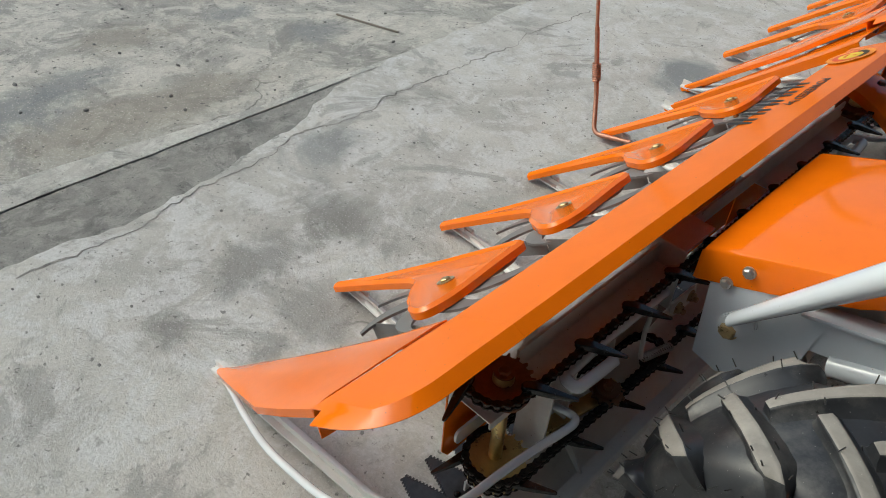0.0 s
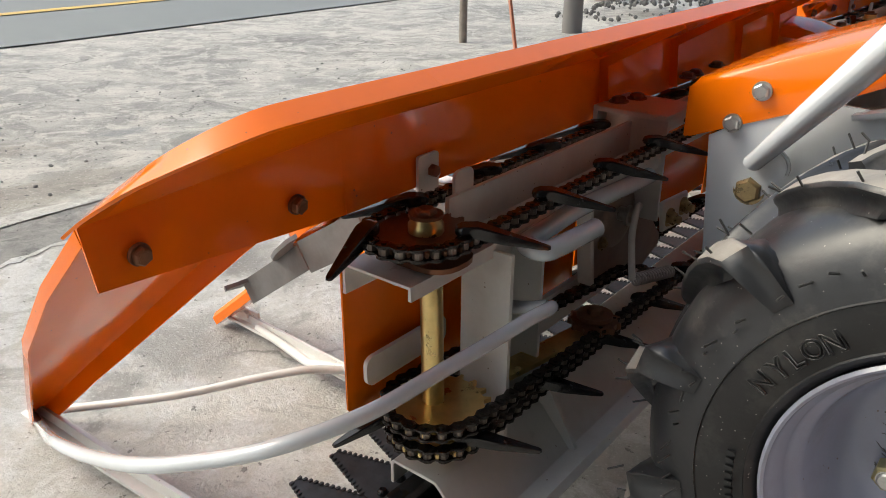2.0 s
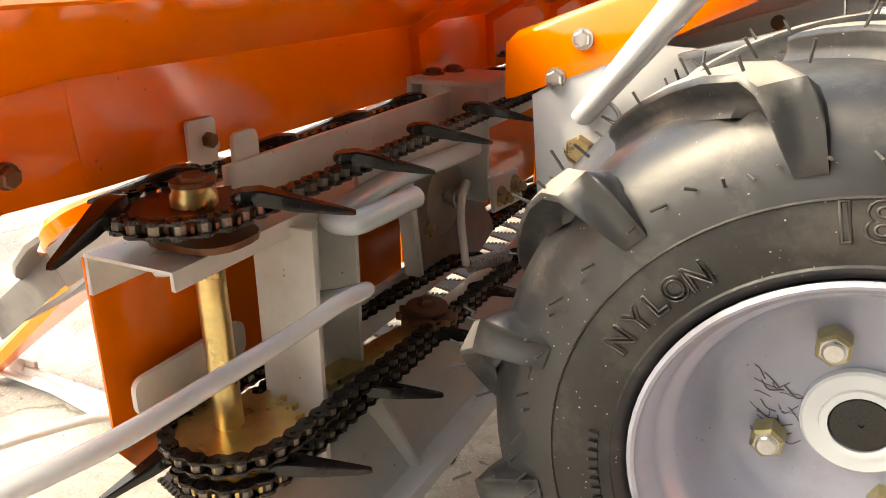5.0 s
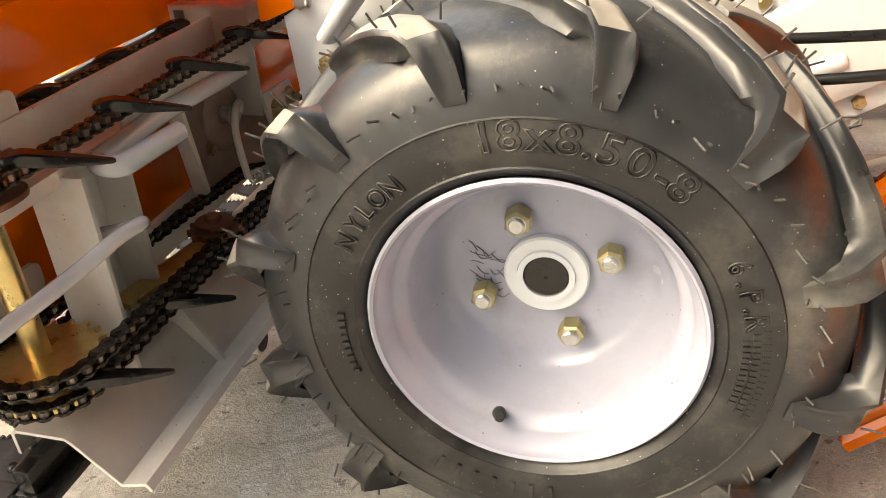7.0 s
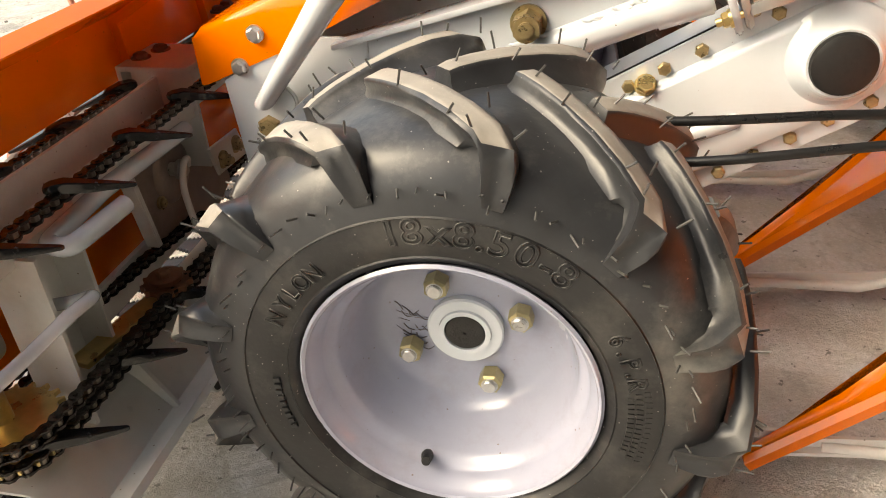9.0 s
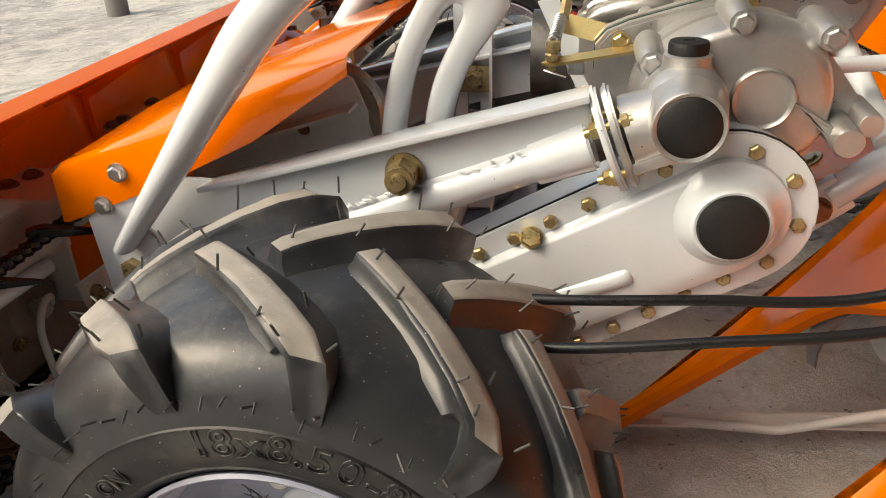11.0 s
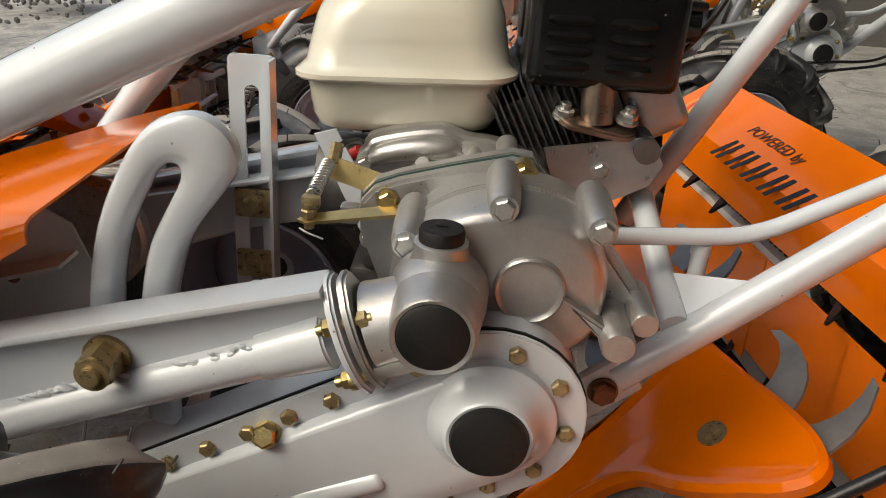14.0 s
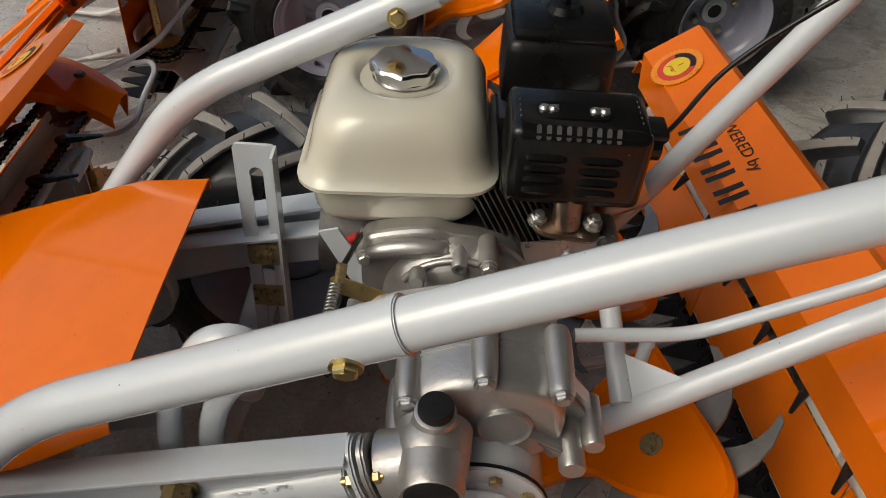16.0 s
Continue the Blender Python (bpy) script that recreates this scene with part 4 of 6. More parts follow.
    add("tension_bar", moved(box(-0.07, 0.08, -0.011, 0.011, -0.003, 0.003, 0.001), Matrix.Translation((-0.330, 0.02, 0.177)) @ pose(0, 0, 0, 0, 0, 80)), ZINC)
    add("lower_guide", moved(box(-0.003, 0.003, -0.05, 0.30, 0.158, 0.196), pose(-0.372, 0, 0)), GREYPAINT)

    # -- belt cover --
    def zt(x):
        return 0.404 + (x + 0.295) * 0.367
    rows = []
    for x in (-0.300, -0.2985, -0.2935, -0.20, -0.10, -0.012):
        z = zt(max(x, -0.2935))
        dz = {-0.300: -0.055, -0.2985: -0.006}.get(x, 0.0)
        hh = 0.056 - 0.006 * max(0, (x + 0.295) / 0.169) - 0.030 * max(0, (x + 0.126) / 0.116)
        y0, y1 = 0.190, 0.545 - 0.05 * max(0, (x + 0.1) / 0.09) * 0.6
        rows.append([(x, y0, z - hh), (x, y0, z - 0.008), (x, y0 + 0.0025, z - 0.0025 + dz), (x, y0 + 0.010, z + dz), (x, (y0 + y1) / 2, z + 0.003 + dz), (x, y1 - 0.010, z + dz), (x, y1 - 0.0025, z - 0.0025 + dz), (x, y1, z - 0.008), (x, y1, z - hh)])
    cover = add("belt_cover", quads(rows, 0.002), ORANGE, None, "glossy orange sheet-metal belt cover")
    for x, z in ((-0.232, 0.401), (-0.254, 0.368)):
        part("cover_bolt", hexbolt((x, 0.1885, z), (0, -1, 0), 0.0075, 0.006, 0.009), STEELBOLT, cover, "zinc-plated bolt")

    # -- main frame --
    for flip in (0, 1):
        def F(bm):
            return far(bm) if flip else bm
        add("side_plate_white", F(join(slab([(-0.276, 0.352), (-0.265, 0.225), (-0.225, 0.215), (-0.14, 0.26), (-0.12, 0.395), (-0.20, 0.40)], Matrix.Translation((0, 0.196, 0)) @ pose(0, 0, 0, 90), 0.004, 0.001))), WHITE, None, "white painted side plate")
        beam = [(-0.150, 0.389), (0.178, 0.477), (0.182, 0.440), (0.02, 0.372), (-0.145, 0.330)]
        add("side_beam", F(join(slab(beam, Matrix.Translation((0, 0.200, 0)) @ pose(0, 0, 0, 90), 0.006, 0.002), moved(box(-0.172, 0.172, 0.180, 0.213, -0.003, 0.003, 0.002), Matrix.Translation((0.012, 0, 0.4345)) @ pose(0, 0, 0, 0, -15.0, 0)))), WHITE, None, "white painted folded side beam")
        add("drive_tube", F(rod((-0.10, 0.198, 0.330), (0.180, 0.200, 0.437), 0.0165, 24)), WHITE, None, "white painted tube welded to the beam")
        add("tube_sleeve", F(rod((0.135, 0.1995, 0.4195), (0.182, 0.200, 0.4375), 0.0185, 24, 0.0215, 0.002)), WHITE)
        rnd = random.Random(3)
        weld = []
        for i in range(46):
            s = i / 45 + rnd.uniform(-0.02, 0.02)
            if rnd.random() < 0.35 + 0.45 * (0.25 < s < 0.7):
                continue
            weld.append(moved(lathe([(0, 0.0008), (0.0014, 0.0005), (0.0026, -0.0008)], Matrix.Identity(4), 8), Matrix.Translation((-0.03 + 0.16 * s + rnd.uniform(-0.004, 0.004), 0.187, 0.374 + 0.058 * s + rnd.uniform(-0.002, 0.002))) @ pose(0, 0, 0, 55, rnd.uniform(-30, 30), 0) @ Matrix.Diagonal((rnd.uniform(0.9, 2.2), rnd.uniform(0.5, 0.8), 0.55, 1))))
        add("weld_bead", F(join(*weld)), WHITE)["kind"] = "stuff"
        add("spacer_bolt", F(join(rod((0.030, 0.194, 0.411), (0.030, 0.172, 0.411), 0.0138, 6, 0.0134), rod((0.030, 0.196, 0.411), (0.030, 0.190, 0.411), 0.0165, 24), rod((0.030, 0.172, 0.411), (0.030, 0.169, 0.411), 0.0118, 24), rod((0.030, 0.170, 0.411), (0.030, 0.1655, 0.411), 0.0072, 16, bevel=0.0008))), BOLT, None, "large yellow zinc spacer nut and bolt")
        # handle tube
        path = rounded_path([(-0.222, 0.165, 0.342), (-0.046, 0.152, 0.566), (0.222, 0.139, 0.700)], 0.06, 8)
        add("handle_tube", F(sweep(path, lambda s: ring(0.0185, 18, 1.0 - 0.55 * max(0, 1 - s * 11)))), WHITE, None, "long white bent handle tube")
        add("handle_collar", F(rod((0.219, 0.1391, 0.6985), (0.2255, 0.1388, 0.7018), 0.0193, 24, bevel=0.001)), WHITE)
        add("handle_rear", F(rod((0.215, 0.1393, 0.6965), (1.02, 0.105, 1.097), 0.0168, 20)), WHITE, None, "white handle tube")
        add("handle_foot", F(slab(rounded(0.058, 0.036, 0.0175, 6), Matrix.Translation((-0.217, 0.177, 0.330)) @ pose(0, 0, 0, 0, -52, 0) @ pose(0, 0, 0, 90), 0.007, 0.002)), WHITE)
        add("foot_bolt", F(hexbolt((-0.224, 0.1715, 0.314), (0, -1, 0), 0.0125, 0.008, 0.0145)), BOLT, None, "large yellow zinc bolt")
        add("handle_bolt", F(hexbolt((0.191, 0.1235, 0.677), (0, -1, -0.25), 0.0085, 0.006, 0.0108)), ZINC, None, "yellow zinc bolt head")
        # rear brace
        add("axle_tube", F(rod((0, 0.09, 0.215), (0, 0.262, 0.215), 0.024, 24)), WHITE)
        if flip:
            add("rear_brace", rod((0.436, 0.572, 0.395), (0.755, 0.537, 1.02), 0.0135, 20), WHITE, None, "white painted brace tube")
            continue
        add("rear_brace", (join(rod((0.400, 0.318, 0.352), (0.62, 0.318, 0.540), 0.0145, 20), rod((0.62, 0.318, 0.540), (1.00, 0.25, 0.93), 0.0145, 18))), WHITE, None, "white painted brace tube")
        add("brace_foot", (moved(box(-0.030, 0.026, -0.006, 0.006, -0.019, 0.019, 0.004), Matrix.Translation((0.392, 0.316, 0.344)) @ pose(0, 0, 0, 0, -40, 0))), WHITE)
        add("brace_bolt", (hexbolt((0.390, 0.309, 0.341), (0, -1, 0), 0.0115, 0.008, 0.013)), RUSTBOLT)
        # wheel carrier: chain case
        cx, cz, R = 0.292, 0.381, 0.068
        d = Vector((cx, cz - 0.215)).normalized()
        n = Vector((-d.y, d.x))
        o = []
        ang = math.atan2(n.y, n.x)
        for i in range(17):
            t = ang - math.pi * i / 16
            o.append((cx + R * math.cos(t), cz + R * math.sin(t)))
        for i in range(13):
            t = ang - math.pi - math.pi * i / 12
            o.append((0.072 * math.cos(t), 0.215 + 0.072 * math.sin(t)))
        inn = []
        for i in range(17):
            t = ang - math.pi * i / 16
            inn.append((cx + (R - 0.020) * math.cos(t), cz + (R - 0.020) * math.sin(t)))
        for i in range(13):
            t = ang - math.pi - math.pi * i / 12
            inn.append((0.050 * math.cos(t), 0.215 + 0.050 * math.sin(t)))
        case = slab(o, Matrix.Translation((0, 0.209, 0)) @ pose(0, 0, 0, 90), 0.004, 0.001)
        raised = bmesh.new()
        mid = Vector((cx * 0.5, cz * 0.5 + 0.1075))
        levels = [(0.0, 0.2055), (0.012, 0.2040), (0.030, 0.2010), (0.055, 0.1978), (0.085, 0.1962), (0.13, 0.1955)]
        rings = [[raised.verts.new((a + (mid.x - a) * k * 0.55, y, b + (mid.y - b) * k)) for a, b in inn] for k, y in levels]
        for lo, hi in zip(rings, rings[1:]):
            for i in range(len(lo)):
                j = (i + 1) % len(lo)
                raised.faces.new((lo[i], lo[j], hi[j], hi[i]))
        raised.faces.new(rings[-1])
        box2 = slab([(a * 0.985 + 0.003, b * 0.985 + 0.004) for a, b in o], Matrix.Translation((0, 0.258, 0)) @ pose(0, 0, 0, 90), 0.0438)
        ch = add("chain_case", F(join(case, raised, box2)), WHITE, None, "white painted chain case")
        part("case_boss", F(lathe([(0.0465, -0.0005), (0.0425, 0.0018), (0.0385, 0.0050), (0.0348, 0.0100), (0.0320, 0.015), (0.0302, 0.0185), (0.0290, 0.0195), (0.027, 0.019), (0.027, 0.012)], Matrix.Translation((cx, 0.197, cz)) @ pose(0, 0, 0, 90), 40)), WHITE, ch)
        rib = sweep(smooth_path([(0.118, 0.207, 0.277), (0.140, 0.2040, 0.288), (0.165, 0.2015, 0.299), (0.195, 0.2002, 0.312), (0.213, 0.2000, 0.320), (0.221, 0.2015, 0.3235)], 5), lambda q: ring(0.0095 if q < 0.86 else 0.0095 * math.sqrt(max(0.03, 1 - ((q - 0.86) / 0.14) ** 2)), 16))
        part("case_rib", F(rib), WHITE, ch)
        part("case_cap", F(lathe([(0, 0.0205), (0.021, 0.0205), (0.0258, 0.0185), (0.0268, 0.014), (0.0268, 0.0)], Matrix.Translation((cx, 0.192, cz)) @ pose(0, 0, 0, 90), 40)), CAPRUBBER, ch, "matt black rubber plug")
        part("case_gasket", F(slab([(cx + (a - cx) * 1.012, cz + (b - cz) * 1.012) for a, b in o], Matrix.Translation((0, 0.2115, 0)) @ pose(0, 0, 0, 90), 0.002)), CAPRUBBER, ch, "thin black gasket line")
        for k in range(4):
            t = radians(75 - 41.5 * k)
            part("case_bolt", F(hexbolt((cx + 0.0545 * math.cos(t), 0.2050, cz + 0.0545 * math.sin(t)), (0, -1, 0), 0.0064, 0.005, turn=20 * k)), BOLT, ch)
        part("case_bolt", F(hexbolt((0.240, 0.2050, 0.4163), (0, -1, 0), 0.0064, 0.005)), BOLT, ch)
        for k in range(8):
            q = Vector((cx, cz)) - n * (0.0535 + 0.002 * k) - d * (0.026 + 0.0343 * k)
            part("case_bolt", F(hexbolt((q.x, 0.2050, q.y), (0, -1, 0), 0.0064, 0.005, turn=13 * k)), BOLT, ch)
        for k in range(5):
            p = Vector((cx, cz)) + n * 0.0570 - d * (0.095 + 0.0349 * k)
            part("case_bolt", F(hexbolt((p.x, 0.2050, p.y), (0, -1, 0), 0.0064, 0.005, turn=17 * k)), BOLT, ch)
        part("filler_plug", F(join(hexbolt((0.1354, 0.1975, 0.3535), (0, -0.85, 0.45), 0.0092, 0.008, stud=0.001), rod((0.1354, 0.206, 0.349), (0.1354, 0.197, 0.3538), 0.0105, 16, 0.0098, 0.001))), ZINC, ch, "brass-yellow filler plug")
        drip = lathe([(0, 0.0035), (0.006, 0.003), (0.010, 0.001), (0.0115, -0.001)], Matrix.Identity(4), 16)
        part("paint_run", F(moved(drip, Matrix.Translation((0.139, 0.2005, 0.341)) @ pose(0, 0, 0, 90) @ Matrix.Diagonal((1.2, 0.75, 1, 1)))), WHITE, ch)
    # quadrant with curved slot, and slotted upright on the far side
    arc_o = smooth_path([(-0.004, 0.33, 0), (0.0, 0.42, 0), (0.014, 0.490, 0), (0.040, 0.545, 0), (0.062, 0.568, 0), (0.088, 0.573, 0), (0.108, 0.560, 0), (0.113, 0.540, 0), (0.102, 0.520, 0), (0.078, 0.485, 0), (0.064, 0.44, 0), (0.059, 0.40, 0), (0.058, 0.33, 0)], 4)
    arc_i = smooth_path([(0.020, 0.335, 0), (0.022, 0.42, 0), (0.034, 0.482, 0), (0.054, 0.525, 0), (0.062, 0.535, 0), (0.068, 0.5385, 0), (0.0735, 0.537, 0), (0.074, 0.530, 0), (0.070, 0.520, 0), (0.050, 0.480, 0), (0.040, 0.44, 0), (0.0365, 0.40, 0), (0.036, 0.335, 0)], 4)
    quad = bmesh.new()
    rings = []
    for a, b in zip(arc_o, arc_i):
        m, h = (a + b) / 2, (a - b) / 2
        ringv = []
        for k in range(14):
            t = 2 * math.pi * k / 14
            c, w = math.cos(t), math.sin(t)
            c, w = math.copysign(abs(c) ** 0.6, c), math.copysign(abs(w) ** 0.6, w)
            ringv.append(quad.verts.new((m.x + h.x * c, 0.238 + 0.0115 * w, m.y + h.y * c)))
        rings.append(ringv)
    for a, b in zip(rings, rings[1:]):
        for k in range(14):
            quad.faces.new((a[k], a[(k + 1) % 14], b[(k + 1) % 14], b[k]))
    quad.faces.new(rings[0])
    quad.faces.new(rings[-1])
    add("quadrant", quad, WHITE, None, "thick white quadrant with a curved slot")
    add("slotted_plate", join(holed(rounded(0.046, 0.32, 0.006, 5, 0.042, 0.397), rounded(0.015, 0.255, 0.0074, 5, 0.042, 0.400), Matrix.Translation((0, 0.514, 0)) @ pose(0, 0, 0, 90), 0.004), box(0.063, 0.066, 0.490, 0.514, 0.24, 0.555)), WHITE, None, "white slotted upright plate")
    for z in (0.335, 0.405):
        add("slot_bolt", join(box(0.022, 0.062, 0.502, 0.509, z - 0.016, z + 0.016, 0.003), hexbolt((0.042, 0.502, z), (0, -1, 0), 0.0105, 0.008)), BOLT, None, "yellow zinc bolt with square washer")
    add("far_rail", join(moved(box(-0.155, 0.150, 0.522, 0.528, -0.028, 0.028, 0.001), Matrix.Translation((-0.03, 0, 0.383)) @ pose(0, 0, 0, 0, -13, 0)), moved(box(-0.155, 0.150, 0.50, 0.528, 0.026, 0.030, 0.001), Matrix.Translation((-0.03, 0, 0.383)) @ pose(0, 0, 0, 0, -13, 0))), WHITE, None, "white folded rail")
    add("inner_channel", join(moved(box(-0.10, 0.10, 0.30, 0.304, -0.045, 0.045), Matrix.Translation((-0.12, 0, 0.365)) @ pose(0, 0, 0, 0, -17, 0)), moved(box(-0.10, 0.10, 0.265, 0.304, 0.043, 0.046), Matrix.Translation((-0.12, 0, 0.365)) @ pose(0, 0, 0, 0, -17, 0)), rod((-0.115, 0.296, 0.372), (-0.115, 0.303, 0.372), 0.006, 12)), GREYPAINT, None, "grey folded channel under the belt cover")
    add("inner_plate", join(slab([(-0.155, 0.36), (-0.030, 0.36), (-0.028, 0.428), (-0.040, 0.460), (-0.068, 0.4745), (-0.085, 0.466), (-0.155, 0.432)], Matrix.Translation((0, 0.298, 0)) @ pose(0, 0, 0, 90), 0.003, 0.0006)), GREYPAINT, None, "grey plate under the belt cover")
    # no real opening: a dark disc paints the hole's shade on the plate
    add("plate_hole", rod((-0.094, 0.2945, 0.410), (-0.094, 0.2955, 0.410), 0.0062, 16), RUSTBOLT)
    add("cross_tube", rod((-0.14, 0.21, 0.30), (-0.14, 0.53, 0.30), 0.014, 16), GREYPAINT)
    add("under_tube", join(rod((0.039, 0.38, 0.311), (0.050, 0.38, 0.350), 0.018, 24, 0.019, 0.003), rod((0.0382, 0.38, 0.308), (0.0398, 0.38, 0.314), 0.0195, 24, bevel=0.001), rod((0.004, 0.38, 0.205), (0.042, 0.38, 0.32), 0.0095, 18)), GREYPAINT, None, "grey telescopic stand tube")
    engine(root, add)
    # control cables and rods
    for k, pts in enumerate(([(0.06, 0.075, 0.372), (0.146, 0.06, 0.376), (0.25, 0.058, 0.384), (0.36, 0.058, 0.395), (0.44, 0.06, 0.446), (0.60, 0.075, 0.59), (0.95, 0.11, 1.02)], [(0.06, 0.05, 0.345), (0.165, 0.03, 0.358), (0.26, 0.028, 0.372), (0.36, 0.030, 0.388), (0.43, 0.035, 0.419), (0.60, 0.06, 0.54), (0.96, 0.10, 1.00)])):
        add("control_cable", tube(smooth_path(pts, 8), 0.0037, 14), BLACKPLASTIC, None, "black sheathed control cable")
    add("rear_cable", tube(smooth_path([(0.415, 0.52, 0.56), (0.445, 0.505, 0.585), (0.470, 0.50, 0.620), (0.502, 0.50, 0.684), (0.556, 0.50, 0.742), (0.64, 0.50, 0.81), (0.80, 0.49, 0.92), (0.97, 0.46, 1.03)], 8), 0.0027, 12), BLACKPLASTIC)
    add("shift_rod", tube(rounded_path([(0.385, 0.355, 0.463), (0.50, 0.358, 0.471), (0.66, 0.358, 0.565), (0.95, 0.33, 0.98)], 0.03), 0.0075, 12), WHITE, None, "thin white shift rod")
    add("brace_cross", join(rod((0.440, 0.318, 0.404), (0.428, 0.49, 0.466), 0.0118, 18), rod((0.428, 0.49, 0.466), (0.424, 0.60, 0.470), 0.0118, 16)), WHITE, None, "white cross tube")
    add("gusset", quads([[(0.450, 0.320, 0.406), (0.500, 0.316, 0.449)], [(0.438, 0.366, 0.424), (0.441, 0.368, 0.427)]], 0.003), WHITE, None, "white triangular gusset plate")
    add("peg", join(rod((0.462, 0.362, 0.424), (0.462, 0.362, 0.456), 0.0075, 16), rod((0.462, 0.362, 0.450), (0.462, 0.362, 0.462), 0.0090, 16, 0.0082, 0.0012)), WHITE)
    add("handle_bolt", hexbolt((0.187, 0.5795, 0.677), (0, -1, 0.3), 0.0085, 0.006, 0.0108), ZINC, None, "yellow zinc bolt head")
    # discharge board at the far end
    rows = []
    for i in range(7):
        s = i / 6
        x = -0.42 + 0.135 * s
        z = 0.372 - 0.05 * s * s
        rows.append([(x, 0.87 + 0.012 * s, z - 0.018), (x, 0.872 + 0.012 * s, z), (x, 0.93, z + 0.010), (x, 0.98 - 0.02 * s * s, z + 0.004), (x, 1.0 - 0.06 * s ** 3, z - 0.030)])
    add("discharge_board", quads(rows, 0.002), ORANGE, None, "curved orange discharge board")
    add("board_bolt", hexbolt((-0.34, 0.925, 0.372), (0, 0, 1), 0.009, 0.007), RUSTBOLT)
    return root


def engine(root, add):
    """Gearbox and petrol engine behind the near beam."""
    eng = new("engine")
    eng.parent = root
    eng["label"] = "small petrol engine with cream tank and black muffler"

    def p(name, bm, material, label="", smooth=True):
        return part(name, bm, material, eng, label, smooth)

    side = Matrix.Translation((0, 0, 0)) @ pose(0, 0, 0, 90)    # outline x, z; thick towards -y
    # gearbox housing
    o = [(0.214, 0.425), (0.211, 0.455), (0.219, 0.482), (0.236, 0.502), (0.262, 0.517), (0.289, 0.523), (0.320, 0.521), (0.348, 0.511), (0.364, 0.490), (0.370, 0.460), (0.364, 0.430), (0.342, 0.410), (0.300, 0.400), (0.250, 0.404)]
    ro = [(v.x, v.y) for v in smooth_path([(a, b, 0) for a, b in o + [o[0]]], 4)[:-1]]

    def scaled(k, dx=0.0, dz=0.0):
        return [(0.29 + (a - 0.29) * k + dx, 0.462 + (b - 0.462) * k + dz) for a, b in ro]
    house = bmesh.new()
    layers = [[house.verts.new((x, y, z)) for x, z in scaled(k)] for k, y in ((0.97, 0.335), (1.0, 0.312), (1.0, 0.286), (0.995, 0.270), (0.985, 0.259), (0.965, 0.2505), (0.935, 0.2445), (0.89, 0.2412), (0.83, 0.2402))]
    for a, b in zip(layers, layers[1:]):
        for k in range(len(a)):
            house.faces.new((a[k], a[(k + 1) % len(a)], b[(k + 1) % len(a)], b[k]))
    house.faces.new(layers[0])
    house.faces.new(layers[-1])
    p("gear_housing", house, ALU, "silver cast aluminium gearbox housing")
    p("housing_seam", join(slab(scaled(1.028), Matrix.Translation((0, 0.286, 0)) @ side, 0.0035, 0.001), slab(scaled(1.016), Matrix.Translation((0, 0.292, 0)) @ side, 0.0035, 0.001)), ALU)
    p("housing_neck", moved(lathe([(0.0, 0.058), (0.030, 0.058), (0.041, 0.052), (0.046, 0.040), (0.048, 0.0), (0, 0)], Matrix.Identity(4), 36), Matrix.Translation((0.276, 0.342, 0.470)) @ pose(0, 0, 0, 90)), ALU)
    # adapter flange in two halves with sealant between
    ad = [(0.180, 0.462), (0.180, 0.486), (0.190, 0.498), (0.209, 0.506), (0.250, 0.518), (0.296, 0.530), (0.312, 0.528), (0.322, 0.512), (0.338, 0.478), (0.345, 0.43), (0.30, 0.395), (0.20, 0.41)]
    p("adapter_flange", slab(ad, Matrix.Translation((0, 0.340, 0)) @ side, 0.016, 0.003), ALU)
    p("gasket", slab([(0.27 + (a - 0.27) * 1.006, 0.47 + (b - 0.47) * 1.006) for a, b in ad], Matrix.Translation((0, 0.3412, 0)) @ side, 0.0009), GASKET, "green sealant line")
    p("adapter_plate", slab([(0.27 + (a - 0.27) * 1.01, 0.47 + (b - 0.47) * 1.01) for a, b in ad], Matrix.Translation((0, 0.362, 0)) @ side, 0.020, 0.004), ALU)
    p("round_boss", lathe([(0.0255, 0.0), (0.0250, 0.0032), (0.0235, 0.0045), (0.0215, 0.0025), (0.0195, 0.0022), (0.0, 0.0030)], Matrix.Translation((0.312, 0.2402, 0.465)) @ pose(0, 0, 0, 90), 48), ALU)
    # bevel drive turret
    ball = bmesh.new()
    bmesh.ops.create_uvsphere(ball, u_segments=28, v_segments=16, radius=0.033)
    ball.transform(Matrix.Translation((0.250, 0.212, 0.466)) @ Matrix.Diagonal((1, 1.05, 1, 1)))
    p("turret", join(lathe([(0, 0.0), (0.034, 0.0), (0.033, 0.020), (0.0300, 0.040), (0.0285, 0.050), (0.0272, 0.064), (0.0260, 0.0655), (0.0233, 0.0645), (0.0233, 0.060)], Matrix.Translation((0.250, 0.230, 0.464)) @ pose(0, 0, 0, 90), 44), ball, lathe([(0.028, 0.0), (0.022, 0.010), (0.0185, 0.020), (0.0182, 0.028), (0.0165, 0.029), (0, 0.029)], Matrix.Translation((0.2495, 0.222, 0.476)), 32), lathe([(0.0305, 0.0), (0.0290, 0.02), (0.0300, 0.036), (0.0310, 0.046), (0, 0.046)], align((0.252, 0.206, 0.462), (-0.93, 0, -0.36)), 32), moved(box(-0.040, -0.006, -0.010, 0.010, -0.004, 0.006, 0.002), Matrix.Translation((0.250, 0.188, 0.438)) @ pose(0, 0, 0, 0, -21, 0))), ALU, "silver bevel gear turret")
    p("turret_cap", lathe([(0, 0.0030), (0.0208, 0.0030), (0.0230, 0.0015), (0.0233, -0.002)], Matrix.Translation((0.250, 0.1665, 0.464)) @ pose(0, 0, 0, 90), 40), CAPRUBBER, "matt black rubber plug")
